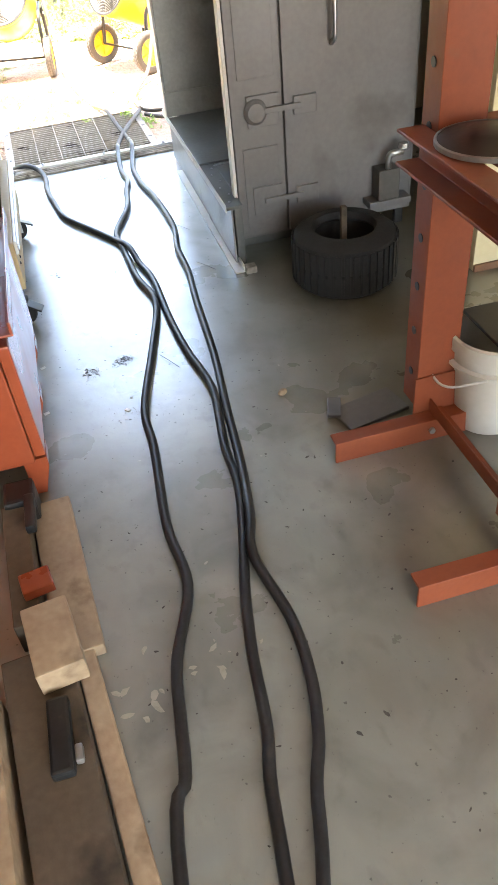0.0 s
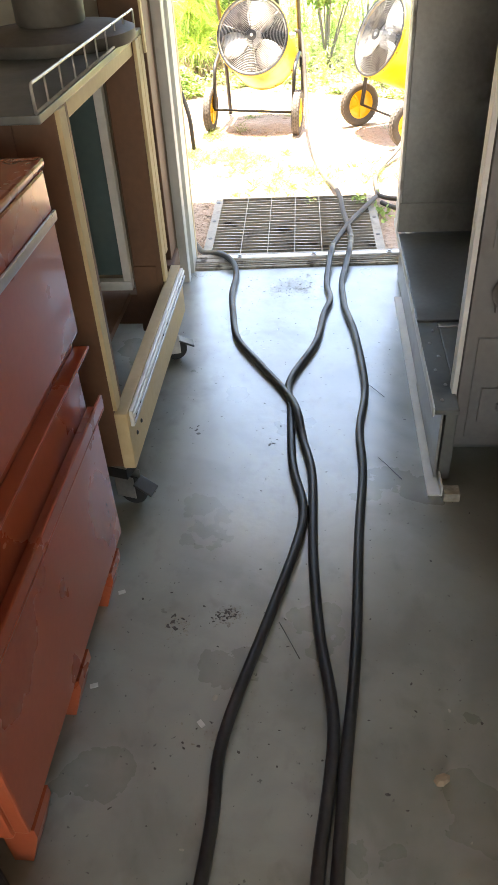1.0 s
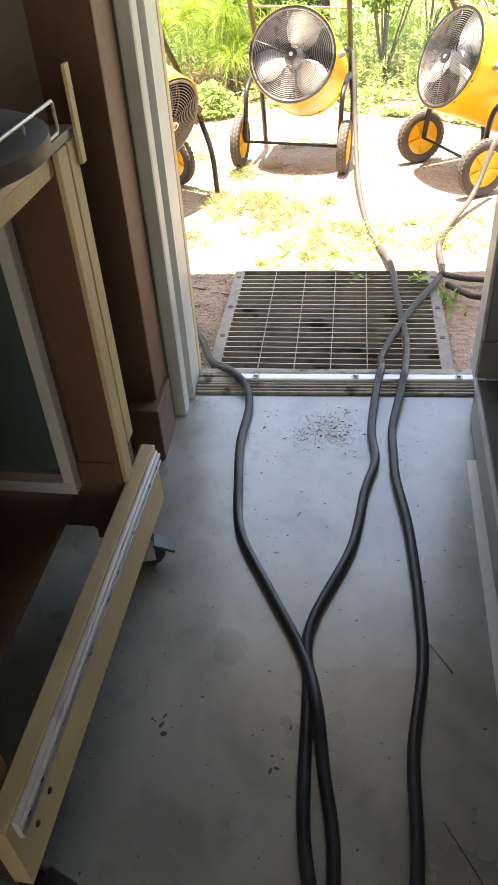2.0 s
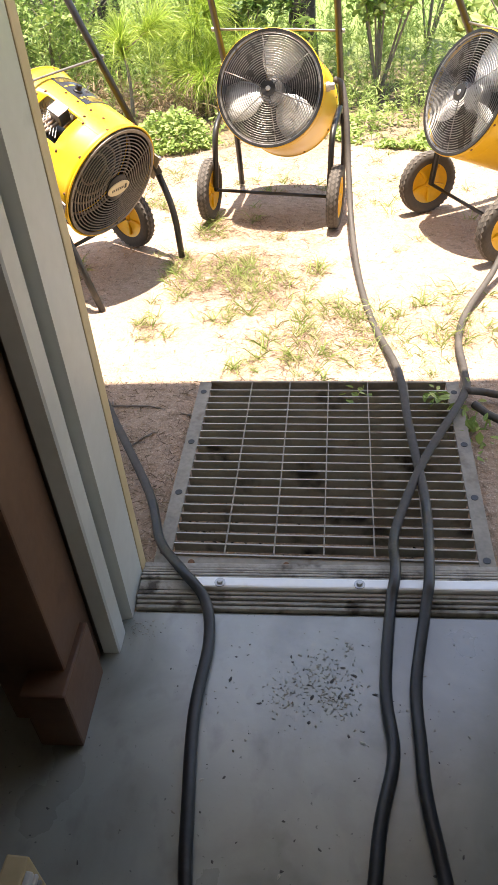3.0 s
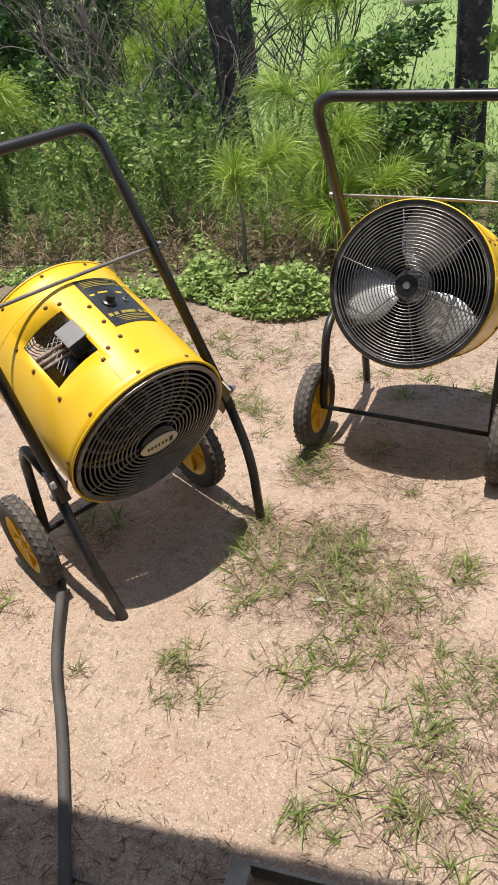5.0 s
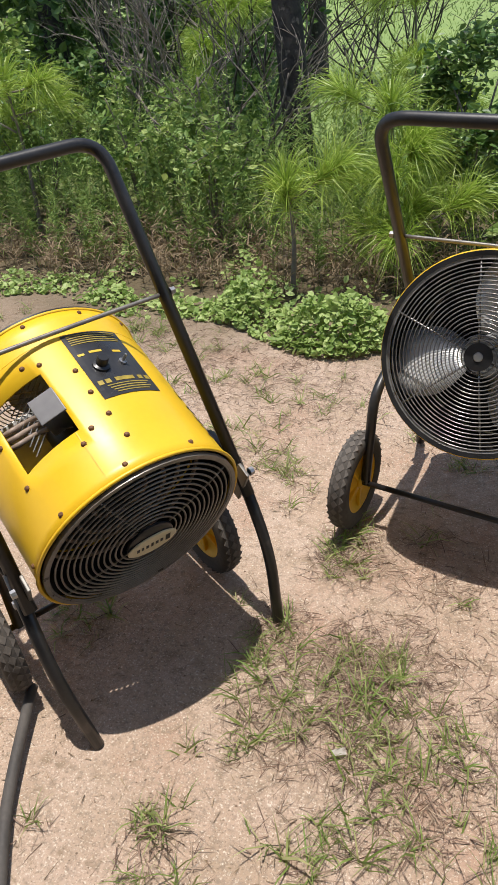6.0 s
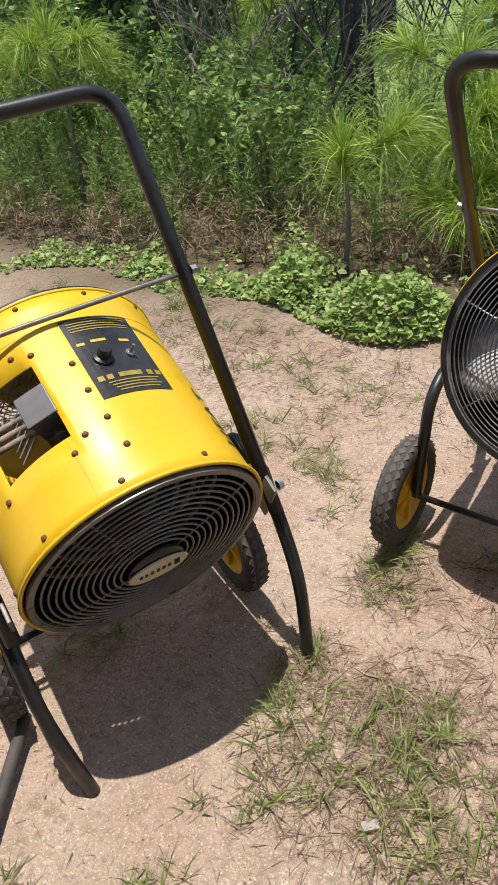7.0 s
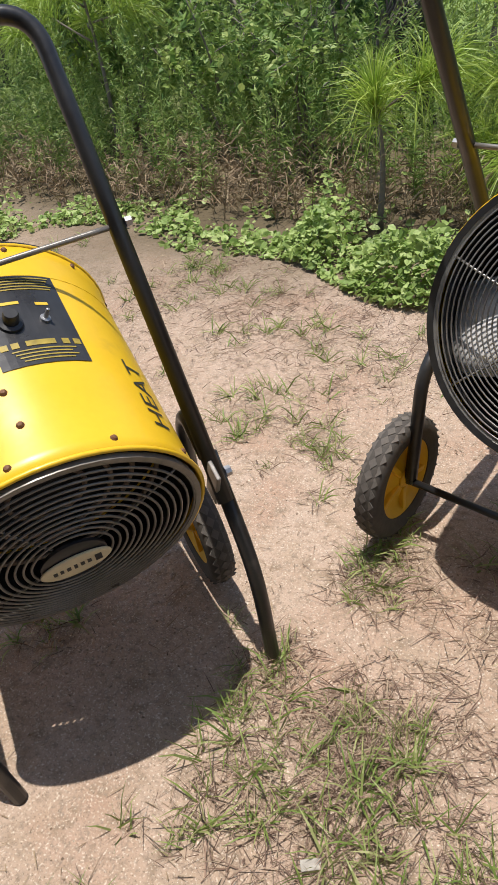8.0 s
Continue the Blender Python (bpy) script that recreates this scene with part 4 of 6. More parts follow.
scatter_chips("floor_scuffs", M_SCUFF, [(0.51, -0.17, 130, 0.030, 0.0032), (0.54, -0.25, 90, 0.025, 0.0034), (0.43, -0.23, 90, 0.03, 0.003), (0.55, -0.09, 20, 0.010, 0.003), (0.24, -0.22, 16, 0.03, 0.0025), (0.02, -0.05, 60, 0.02, 0.003), (0.55, -0.015, 60, 0.22, 0.003), (0.75, -0.30, 20, 0.06, 0.003), (0.41, -2.19, 90, 0.018, 0.003), (0.28, -2.22, 60, 0.016, 0.003), (0.42, -2.55, 30, 0.04, 0.003)], "brown scuffed patches in the floor paint")
scatter_chips("floor_wear", M_WORN, [(0.42, -3.62, 10, 0.05, 0.010), (0.28, -3.64, 9, 0.04, 0.010), (0.40, -2.44, 1, 0.005, 0.022), (0.5, -0.35, 6, 0.2, 0.008), (0.9, -2.9, 9, 0.35, 0.005)], "pale worn flecks in the floor paint")
stone = tagged(part("pebble", lathe([(0, 0.018), (0.010, 0.016), (0.017, 0.008), (0.014, 0), (0, 0)], 7), M_SCRAPWOOD), "small pale broken bit of wood on the floor", "scrap")
stone.matrix_world = pose(0.93, -2.63, 0, 0, 0, 30) @ Matrix.Diagonal((1.2, 0.8, 1, 1))
for x, y in ((0.055, -2.13), (0.05, -2.43), (0.33, -2.52)):
    c = tagged(part("paper_scrap", box((-0.010, -0.006, 0), (0.010, 0.006, 0.003), 0.001), M_WHITE), "tiny white paper scrap on the floor", "scrap")
    c.matrix_world = pose(x + 0.06, y, 0, 0, 0, 40 * x * 10)

settle(-0.040, 0.026)


# ---- the yard ----
GZ = -0.065


def ground_height(x, y):
    h = GZ + 0.012 * noise.noise((x * 1.7, y * 1.7, 3.1)) + 0.005 * noise.noise((x * 7, y * 7, 1.7))
    h += 0.028 * (0.55 * (x + 0.40) + 0.835 * (y - 1.93)) * math.exp(-((x + 0.40) ** 2 + (y - 1.93) ** 2) / 0.35)
    if y < 1.1:
        h -= 0.03 * min(1, (1.1 - y) / 0.5)
    if -0.02 < x < 0.92 and y < 1.06:
        h -= 0.022
    if y < 0.14 or y < -0.2:
        h = -0.20
    if y > 12:
        h += 0.10 * noise.noise((x * 0.13, y * 0.13, 0.4))
    return h


def spread(lo, hi, step, far):
    mid = [lo + step * k for k in range(int((hi - lo) / step) + 1)]
    out, d = [], step
    p = mid[-1]
    while p < far:
        d *= 1.35
        p += d
        out.append(p)
    neg, d, p = [], step, mid[0]
    while p > -far:
        d *= 1.35
        p -= d
        neg.append(p)
    return neg[::-1] + mid + out


GX, GY = spread(-3.2, 2.4, 0.055, 400), spread(0.0, 4.8, 0.055, 400)
gv = [(x, y, ground_height(x, y)) for y in GY for x in GX]
gf = [(j * len(GX) + i, j * len(GX) + i + 1, (j + 1) * len(GX) + i + 1, (j + 1) * len(GX) + i) for j in range(len(GY) - 1) for i in range(len(GX) - 1)]
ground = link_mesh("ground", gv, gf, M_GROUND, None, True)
tagged(ground, "pinkish sandy yard that turns to green meadow", "ground", kind="structure")

# ---- the walk-on grating ----
grate = empty("steel_grating")  # lies a little askew to the wall
tagged(grate, "galvanised steel bar grating outside the doorway", "grating")
GT = -0.034
grate.matrix_world = pose(0.45, 0.202, 0, 0, 0, -1.3) @ pose(-0.45, -0.2, 0)
for x0, x1 in ((-0.004, 0.040), (0.866, 0.910)):
    s = part("side_angle", box((x0, 0.160, GT - 0.012), (x1, 1.045, GT - 0.004), 0.002), M_GRATING, grate, "grey steel edge angle")
    for y in (0.22, 0.46, 0.70, 0.98):
        h = part("bolt_hole", lathe([(0, 0.0015), (0.011, 0.0015), (0.011, 0)], 12), M_BLACK, s)
        h.location = ((x0 + x1) / 2, y, GT - 0.0038)
part("front_plate", box((0.041, 0.160, GT - 0.014), (0.866, 0.212, GT - 0.006), 0.002), M_GRATING, grate)
for x in (0.10, 0.36, 0.60, 0.83):
    h = part("bolt_hole", lathe([(0, 0.004), (0.008, 0.004), (0.010, 0)], 10), M_RUST, grate)
    h.location = (x, 0.186, GT - 0.0058)
part("back_bar", box((0.036, 1.034, GT - 0.045), (0.866, 1.042, GT), 0.001), M_GRATING, grate)
bars = bmesh.new()
box((0.041, -0.0022, GT - 0.030), (0.865, 0.0022, GT), 0, bars)
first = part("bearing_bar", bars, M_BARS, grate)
N_BARS = 21
# bar tops keep the paler steel; sides and undersides take the browner tone
first.data.materials.append(M_BARSIDE)
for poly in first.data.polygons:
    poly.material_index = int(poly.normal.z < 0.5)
for k in range(N_BARS):
    b = first if k == 0 else new("bearing_bar", first.data)
    b.parent = grate
    b.location = (0, 0.213 + k * 0.0387, 0)
rods = bmesh.new()
box((-0.0019, 0.214, GT - 0.006), (0.0019, 1.033, GT + 0.0008), 0, rods)
first = part("cross_rod", rods, M_GRATING, grate)
for k in range(5):
    b = first if k == 0 else new("cross_rod", first.data)
    b.parent = grate
    b.location = (0.188 + k * 0.136, 0, 0)


# ---- the portable heaters ----
A_DOWN = radians(23)
R_DRUM, L_DRUM = 0.247, 0.475
HUB_Z = 0.455


def heater(m, axle_y, detail, tuck=0.0, splay=0.0):
    """An electric drum heater on two wheels. Local y points out of the outlet, z up; the outlet's middle is above the origin."""
    top = empty("drum_heater", m)
    axis = pose(0, -0.03, HUB_Z, 0, 0, 0) @ Matrix.Rotation(-A_DOWN, 4, "X")

    def put(ob, mm):
        ob.matrix_local = mm
        return ob

    # shell: a rolled sheet with an open service hatch; its axis is local y, the outlet at 0, the intake at -L
    hatch = lambda s, w: detail and -0.323 < s < -0.150 and radians(15) < w < radians(48)
    cuts_s = [0, -0.03, -0.1, -0.150, -0.24, -0.323, -0.41, -0.445, -L_DRUM]
    cuts_w = sorted(set([radians(k * 6 - 180) for k in range(60)] + [radians(15)]))
    sv, sf = [], []
    for s in cuts_s:
        for w in cuts_w:
            rr = R_DRUM + (0.004 if s in (0, -L_DRUM) else 0)
            sv.append((rr * math.sin(w), s, rr * math.cos(w)))
    n = len(cuts_w)
    for i in range(len(cuts_s) - 1):
        for k in range(n):
            l = (k + 1) % n
            if hatch((cuts_s[i] + cuts_s[i + 1]) / 2, (cuts_w[k] + cuts_w[k + 1]) / 2 if l else math.pi):
                continue
            sf.append((i * n + k, i * n + l, (i + 1) * n + l, (i + 1) * n + k))
    shell = link_mesh("shell", sv, sf, M_YELLOW, top, True)
    thick = shell.modifiers.new("sheet", "SOLIDIFY")
    thick.thickness, thick.offset = 0.004, 0
    put(shell, axis)
    for s0, rr in ((-0.003, R_DRUM + 0.004), (-L_DRUM + 0.003, R_DRUM + 0.004), (-0.395, R_DRUM + 0.001)):
        ring = [(rr * math.sin(2 * math.pi * k / 64), s0, rr * math.cos(2 * math.pi * k / 64)) for k in range(64)]
        tube("bead", ring, 0.0045 if s0 != -0.395 else 0.002, M_YELLOW, shell, 6, True)
    # black sleeve added to stand in for the shade inside the yellow drum
    l_back = -0.142 if detail else -L_DRUM + 0.02
    v = [((R_DRUM - 0.012) * math.sin(2 * math.pi * k / 48), q, (R_DRUM - 0.012) * math.cos(2 * math.pi * k / 48)) for q in (-0.008, l_back) for k in range(48)]
    f = [(k, (k + 1) % 48, 48 + (k + 1) % 48, 48 + k) for k in range(48)]
    link_mesh("liner", v, f, M_BLACK, shell, True)
    # baffle in the middle of the drum, with element rods
    baf = part("baffle", lathe([(0, 0), (R_DRUM - 0.014, 0), (R_DRUM - 0.014, 0.006), (0, 0.006)], 40), M_BLACK, top)
    put(baf, axis @ pose(0, -0.146 if detail else -0.16, 0, 90, 0, 0))
    for k in range(4):
        rr = 0.07 + 0.045 * k
        ring = [(rr * math.sin(2 * math.pi * i / 40), -0.11 + 0.01 * (k % 2), rr * math.cos(2 * math.pi * i / 40)) for i in range(40)]
        put(tube("heating_element", ring, 0.005, M_COPPER, top, 6, True), axis)

    # guards: rings and spokes of wire, domed a little
    def guard(s0, sign, material, count, r_in, hub_r, hub_mat):
        g = put(part("guard", lathe([(R_DRUM - 0.014, 0.0), (R_DRUM - 0.004, -0.004), (R_DRUM - 0.004, 0.006), (R_DRUM - 0.014, 0.006)], 48, True), material, top, "wire guard", smooth=True), axis @ pose(0, s0, 0, -90, 0, 0))
        dome_z = lambda rr: sign * 0.022 * (1 - (rr / R_DRUM) ** 2)
        for k in range(count):
            rr = r_in + (R_DRUM - 0.016 - r_in) * k / (count - 1)
            ring = [(rr * math.cos(2 * math.pi * i / 56), rr * math.sin(2 * math.pi * i / 56), dome_z(rr)) for i in range(56)]
            tube("ring", ring, 0.0026 if sign > 0 else 0.0017, material, g, 5, True)
        for k in range(4 if sign > 0 else 6):
            w = 2 * math.pi * (k + 0.30) / (4 if sign > 0 else 6)
            a = 0.03
            line = [((a + (R_DRUM - 0.012 - a) * i / 5) * math.cos(w), (a + (R_DRUM - 0.012 - a) * i / 5) * math.sin(w), dome_z(a + (R_DRUM - 0.012 - a) * i / 5) - sign * 0.003) for i in range(6)]
            tube("spoke", line, 0.0026, material, g, 5)
        h = part("boss", lathe([(0, 0.006), (hub_r * 0.9, 0.006), (hub_r, 0.002), (hub_r, -0.004), (0, -0.004)], 32), hub_mat, g, smooth=True)
        h.location = (0, 0, sign * 0.026)
        return g, h

    g1, boss1 = guard(0.002, 1, M_WIRE, 13, 0.070, 0.058, M_BLACK)
    badge = part("badge", lathe([(0, 0.004), (0.058, 0.004), (0.062, 0.002), (0.062, 0)], 36), M_CREAM, g1, "cream oval badge with dark lettering marks")
    badge.matrix_local = pose(0, 0, 0.034, 0, 0, 0) @ Matrix.Diagonal((1.0, 0.52, 1, 1))
    for k, (x, w, hgt) in enumerate(((-0.038, 0.012, 0.022), (-0.022, 0.007, 0.012), (-0.010, 0.007, 0.012), (0.002, 0.006, 0.014), (0.014, 0.007, 0.012), (0.026, 0.006, 0.012), (0.037, 0.007, 0.012))):
        part("print_mark", box((x - w / 2, -hgt / 2, 0.0382), (x + w / 2, hgt / 2, 0.0386), 0), M_BLACK, g1)
    g2, boss2 = guard(-L_DRUM - 0.002, -1, M_DARKWIRE, 20, 0.042, 0.034, M_BLACK)
    part("rim_band", lathe([(R_DRUM - 0.008, -0.004), (R_DRUM + 0.0045, -0.005), (R_DRUM + 0.0045, 0.004), (R_DRUM - 0.008, 0.004)], 56, True), M_BLACK, g2, "black steel rim of the guard", smooth=True)
    boss3 = part("cap", lathe([(0, 0.004), (0.010, 0.003), (0.012, 0)], 14), M_STEEL, boss2)
    boss3.matrix_local = pose(0, 0, -0.0045, 180, 0, 0)

    # fan just inside the intake
    fan = put(part("fan_hub", lathe([(0, 0.03), (0.05, 0.03), (0.058, 0.02), (0.058, -0.02), (0, -0.02)], 28), M_STEEL, top, smooth=True), axis @ pose(0, -L_DRUM + 0.075, 0, 90, 0, 0))
    for k in range(3):
        bm = bmesh.new()
        rows = []
        for i in range(7):
            t = i / 6
            rr = 0.055 + t * 0.178
            half = radians(40 - 8 * t) * (0.65 + 0.35 * math.sin(math.pi * min(1, t * 0.8 + 0.2)))
            rows.append([bm.verts.new((rr * math.cos(a), rr * math.sin(a), 0.03 * u * (1.2 - 0.4 * t) + 0.008 * (1 - u * u))) for u in (-1, -0.5, 0, 0.5, 1) for a in (u * half,)])
        for a, b in zip(rows, rows[1:]):
            for c in range(4):
                bm.faces.new((a[c], a[c + 1], b[c + 1], b[c]))
        bl = part("blade", bm, M_ALU, fan, "dusty aluminium fan blade", smooth=True)
        md = bl.modifiers.new("sheet", "SOLIDIFY")
        md.thickness = 0.002
        bl.matrix_local = pose(0, 0, 0, 0, 0, 76 + 120 * k)
    motor = put(part("motor", lathe([(0, 0.0), (0.06, 0.0), (0.066, 0.01), (0.066, 0.11), (0.05, 0.12), (0, 0.12)], 28), M_BLACK, top, smooth=True), axis @ pose(0, -L_DRUM + 0.10, 0, -90, 0, 0))

    # frame of bent black tube
    for sx in (-1, 1):
        side = [(sx * 0.285, -0.035, 0.395), (sx * 0.287, -0.478, 1.175)]
        if sx == 1:
            loop = bend([side[0], side[1], (-0.287, -0.478, 1.175), (-0.285, -0.035, 0.395)], 0.075, 8)
            tube("handle_frame", loop, 0.0155, M_BLACK, top, 12, label="bent black steel handle")
        tube("front_leg", bend([(sx * 0.290, -0.085, 0.475), (sx * 0.296, 0.010, 0.235), (sx * 0.285 - (splay if sx > 0 else 0), 0.025 + 1.4 * (splay if sx > 0 else 0), 0.004)], 0.10, 6), 0.0150, M_BLACK, top, 12, label="bent black front leg")
        tube("wheel_strut", bend([(sx * 0.288, -0.105, 0.455), (sx * 0.292, -0.20, 0.50), (sx * 0.290, axle_y + 0.04, 0.44), (sx * 0.292, axle_y, 0.15)], 0.07, 6), 0.0145, M_BLACK, top, 12)
        br = part("bracket", box((-0.004, -0.02, -0.06), (0.004, 0.02, 0.06), 0.002), M_WIRE, top, "dark bracket with bolts")
        put(br, pose(sx * 0.276, -0.055, 0.43, -30, 0, 0))
        for dz in (-0.035, 0.03):
            b = part("bolt", lathe([(0, 0.012), (0.010, 0.011), (0.011, 0.0)], 8), M_STEEL, br)
            b.matrix_local = pose(sx * 0.004 + sx * 0.018, 0, dz, 0, 90 * sx, 0)
        wheel = put(part("wheel", lathe([(0.098, -0.024), (0.118, -0.029), (0.136, -0.0275), (0.146, -0.021), (0.151, -0.010), (0.151, 0.010), (0.146, 0.021), (0.136, 0.0275), (0.118, 0.029), (0.098, 0.024)], 44, True), M_TYREBASE, top, "worn grey-brown rubber tyre", smooth=True), pose(sx * 0.325 + (tuck if sx < 0 else 0.5 * tuck), axle_y, 0.151, 0, 90, 0))
        rim = part("rim", lathe([(0.018, 0.012), (0.024, 0.016), (0.06, 0.006), (0.085, 0.010), (0.094, 0.020), (0.100, 0.022), (0.100, -0.022), (0.094, -0.020), (0.085, -0.010), (0.06, -0.006), (0.024, -0.016), (0.018, -0.012)], 36), M_RIM, wheel, "faded yellow wheel rim", smooth=True)
        for k in range(5):
            w = 72 * k
            rib = part("rim_rib", box((0.024, -0.007, -0.019), (0.092, 0.007, 0.019), 0.003), M_RIM, rim)
            rib.matrix_local = pose(0, 0, 0, 0, 0, w)
        part("hub_cap", lathe([(0, 0.03), (0.012, 0.028), (0.02, 0.02), (0.02, -0.02), (0.012, -0.028), (0, -0.03)], 16), M_RIM, wheel, smooth=True)
        # tread: slanted rubber lugs in three rows
        tv, tf = [], []
        lugs = 34
        for k in range(lugs):
            for row in (-1, 0, 1):
                a = 2 * math.pi * (k + (0.5 if row else 0)) / lugs
                ca, cz = a, row * 0.0155
                da, dz = 2 * math.pi / lugs * 0.47, 0.0102
                rr = 0.1515 if row == 0 else 0.1490
                base = len(tv)
                for lift in (0, 0.0026):
                    for u, v in ((-1, 0), (0, -1), (1, 0), (0, 1)):
                        w = ca + u * da
                        q = (rr - 0.001 + lift) - abs(cz + v * dz) * 0.10
                        tv.append((q * math.cos(w), q * math.sin(w), cz + v * dz))
                for i in range(4):
                    j = (i + 1) % 4
                    tf.append((base + i, base + j, base + 4 + j, base + 4 + i))
                tf.append((base + 4, base + 5, base + 6, base + 7))
        tr = link_mesh("tread", tv, tf, M_TYRE, wheel)
        tr["kind"] = "stuff"
    tube("axle", [(-0.325, axle_y, 0.151), (0.325, axle_y, 0.151)], 0.0085, M_BLACK, top)
    tube("cross_brace", curve_points([(-0.287, -0.292, 0.850), (0, -0.292, 0.853), (0.287, -0.292, 0.850)]), 0.0052, M_WIRE, top, label="thin steel brace rod")
    for sx in (-1, 1):
        b = part("nut", lathe([(0, 0.012), (0.009, 0.012), (0.010, 0)], 6), M_STEEL, top)
        put(b, pose(sx * 0.302, -0.292, 0.850, 0, 90 * sx, 0))

    # screws round the shell
    rows = [(-0.025, w) for w in range(-141, 180, 37)] + [(-0.460, w) for w in range(-151, 180, 32)]
    rows += [(-0.288, 0), (-0.220, 0), (-0.152, -1), (-0.138, 10), (-0.115, 17), (-0.086, -2), (-0.344, 13), (-0.360, 21), (-0.13, 52), (-0.25, 53), (-0.34, 52)]
    me = None
    for s, w in rows:
        if me is None:
            o = part("screw", dome(0.0065, 0.0055), M_RUST, shell)
            me = o.data
        else:
            o = new("screw", me)
            o.parent = shell
        o.matrix_local = Matrix.Rotation(radians(w), 4, "Y") @ pose(0, s, R_DRUM + 0.002)
    # seam of the rolled sheet
    part("seam", box((-0.0012, -0.148, R_DRUM + 0.0012), (0.0015, -0.004, R_DRUM + 0.0035), 0), M_RIM, shell).matrix_local = Matrix.Rotation(radians(17), 4, "Y")

    # control panel: a curved black label with print, a knob and a toggle
    def curved(name, w0, w1, s0, s1, lift, material, parent, label=""):
        v, f = [], []
        k = max(2, int(abs(w1 - w0) / 3) + 1)
        for i in range(k):
            w = radians(w0 + (w1 - w0) * i / (k - 1))
            for s in (s0, s1):
                for q in (0.0, 0.0008):
                    v.append(((R_DRUM + lift + q) * math.sin(w), s, (R_DRUM + lift + q) * math.cos(w)))
        for i in range(k - 1):
            a, b = i * 4, i * 4 + 4
            f += [(a + 1, b + 1, b + 3, a + 3), (a, a + 2, b + 2, b), (a, b, b + 1, a + 1), (a + 2, a + 3, b + 3, b + 2)]
        f += [(0, 1, 3, 2), (len(v) - 4, len(v) - 2, len(v) - 1, len(v) - 3)]
        return tagged(link_mesh(name, v, f, material, parent), label)

    label_plate = curved("control_label", -37, -3.5, -0.392, -0.188, 0.0026, M_LABEL, shell, "black control label with yellow print, a knob and a switch")
    for i in range(5):
        curved("print_bar", -35 + (i % 3), -6, -0.386 + i * 0.0068, -0.3836 + i * 0.0068, 0.0036, M_DIMPRINT, label_plate)
    for a, b, s0 in ((-9, -5.5, -0.326), (-19, -12, -0.329), (-30, -25, -0.324)):
        curved("print_bar", a, b, s0, s0 + 0.0065, 0.0036, M_PRINT, label_plate)
    for w in (-7, -11, -30, -34.5):
        curved("print_mark", w - 1.4, w + 1.4, -0.238, -0.226, 0.0036, M_DIMPRINT, label_plate)
    curved("print_mark", -26, -15, -0.238, -0.227, 0.0036, M_DIMPRINT, label_plate)
    for i in range(4):
        curved("print_bar", -33 + 2 * (i % 2), -9 - i, -0.220 + i * 0.0072, -0.2176 + i * 0.0072, 0.0036, M_DIMPRINT, label_plate)
    knob = part("knob", lathe([(0, 0.026), (0.011, 0.026), (0.013, 0.022), (0.013, 0.008), (0.019, 0.005), (0.020, 0)], 20), M_BLACK, label_plate, "black dial knob", smooth=True)
    knob.matrix_local = Matrix.Rotation(radians(-13), 4, "Y") @ pose(0, -0.279, R_DRUM + 0.003)
    tog = part("toggle", lathe([(0, 0.024), (0.003, 0.023), (0.004, 0.006), (0.009, 0.005), (0.009, 0)], 12), M_STEEL, label_plate, "small steel toggle")
    tog.matrix_local = Matrix.Rotation(radians(-26), 4, "Y") @ pose(0, -0.283, R_DRUM + 0.003)
    # the word along the shell, black, its letters wrapped round the drum
    fc = bpy.data.curves.new("word", "FONT")
    fc.body, fc.size = "HEAT", 0.062
    fo = new("word", fc)
    bpy.context.view_layer.update()
    me = bpy.data.meshes.new_from_object(fo.evaluated_get(bpy.context.evaluated_depsgraph_get()))
    bpy.data.objects.remove(fo)
    for v in me.vertices:
        w, q = radians(-64) + v.co.y / R_DRUM, R_DRUM + 0.0034
        v.co = (q * math.sin(w), -0.060 - v.co.x, q * math.cos(w))
    me.materials.append(M_LABEL)
    lettering = new("lettering", me)
    lettering.parent = shell
    tagged(lettering, "black printed word HEAT")
    # inside the hatch: terminal box, wires, perforated screen
    if detail:
        tb = part("terminal_box", box((-0.026, -0.03, -0.04), (0.026, 0.03, 0.02), 0.003), M_STEEL, top, "grey terminal box")
        put(tb, axis @ Matrix.Rotation(radians(21), 4, "Y") @ pose(0, -0.235, 0.235))
        part("cover", box((-0.030, -0.034, 0.0205), (0.030, 0.034, 0.026), 0.002), M_CABINET, tb)
        for k in range(3):
            put(tube("wire", curve_points([(0.10, -0.22 - 0.02 * k, 0.19), (0.13, -0.24 - 0.02 * k, 0.16), (0.165, -0.23 - 0.02 * k, 0.165), (0.19, -0.25 - 0.02 * k, 0.13)]), 0.006, M_COPPER, top, 8), axis)
        mesh_wires = bmesh.new()
        for k in range(9):
            for sgn in (-1, 1):
                box((-0.06, -0.0012, 0), (0.06, 0.0012, 0.0012), 0, mesh_wires, pose(0, -0.06 + 0.015 * k, 0.002 * sgn, 0, 0, 35 * sgn))
        mesh_screen = put(part("screen", mesh_wires, M_STEEL, top, "expanded metal screen"), axis @ Matrix.Rotation(radians(30), 4, "Y") @ pose(0, -0.285, 0.205))
        mesh_screen["kind"] = "stuff"
        gl = part("cable_gland", lathe([(0, 0.05), (0.016, 0.05), (0.016, 0.025), (0.022, 0.022), (0.022, 0)], 18), M_STEEL, top, "steel cable gland", smooth=True)
        put(gl, axis @ Matrix.Rotation(radians(82), 4, "Y") @ pose(0, -0.39, R_DRUM))
    else:
        cv = curved("hatch_cover", 15, 48, -0.323, -0.150, 0.003, M_YELLOW, shell)
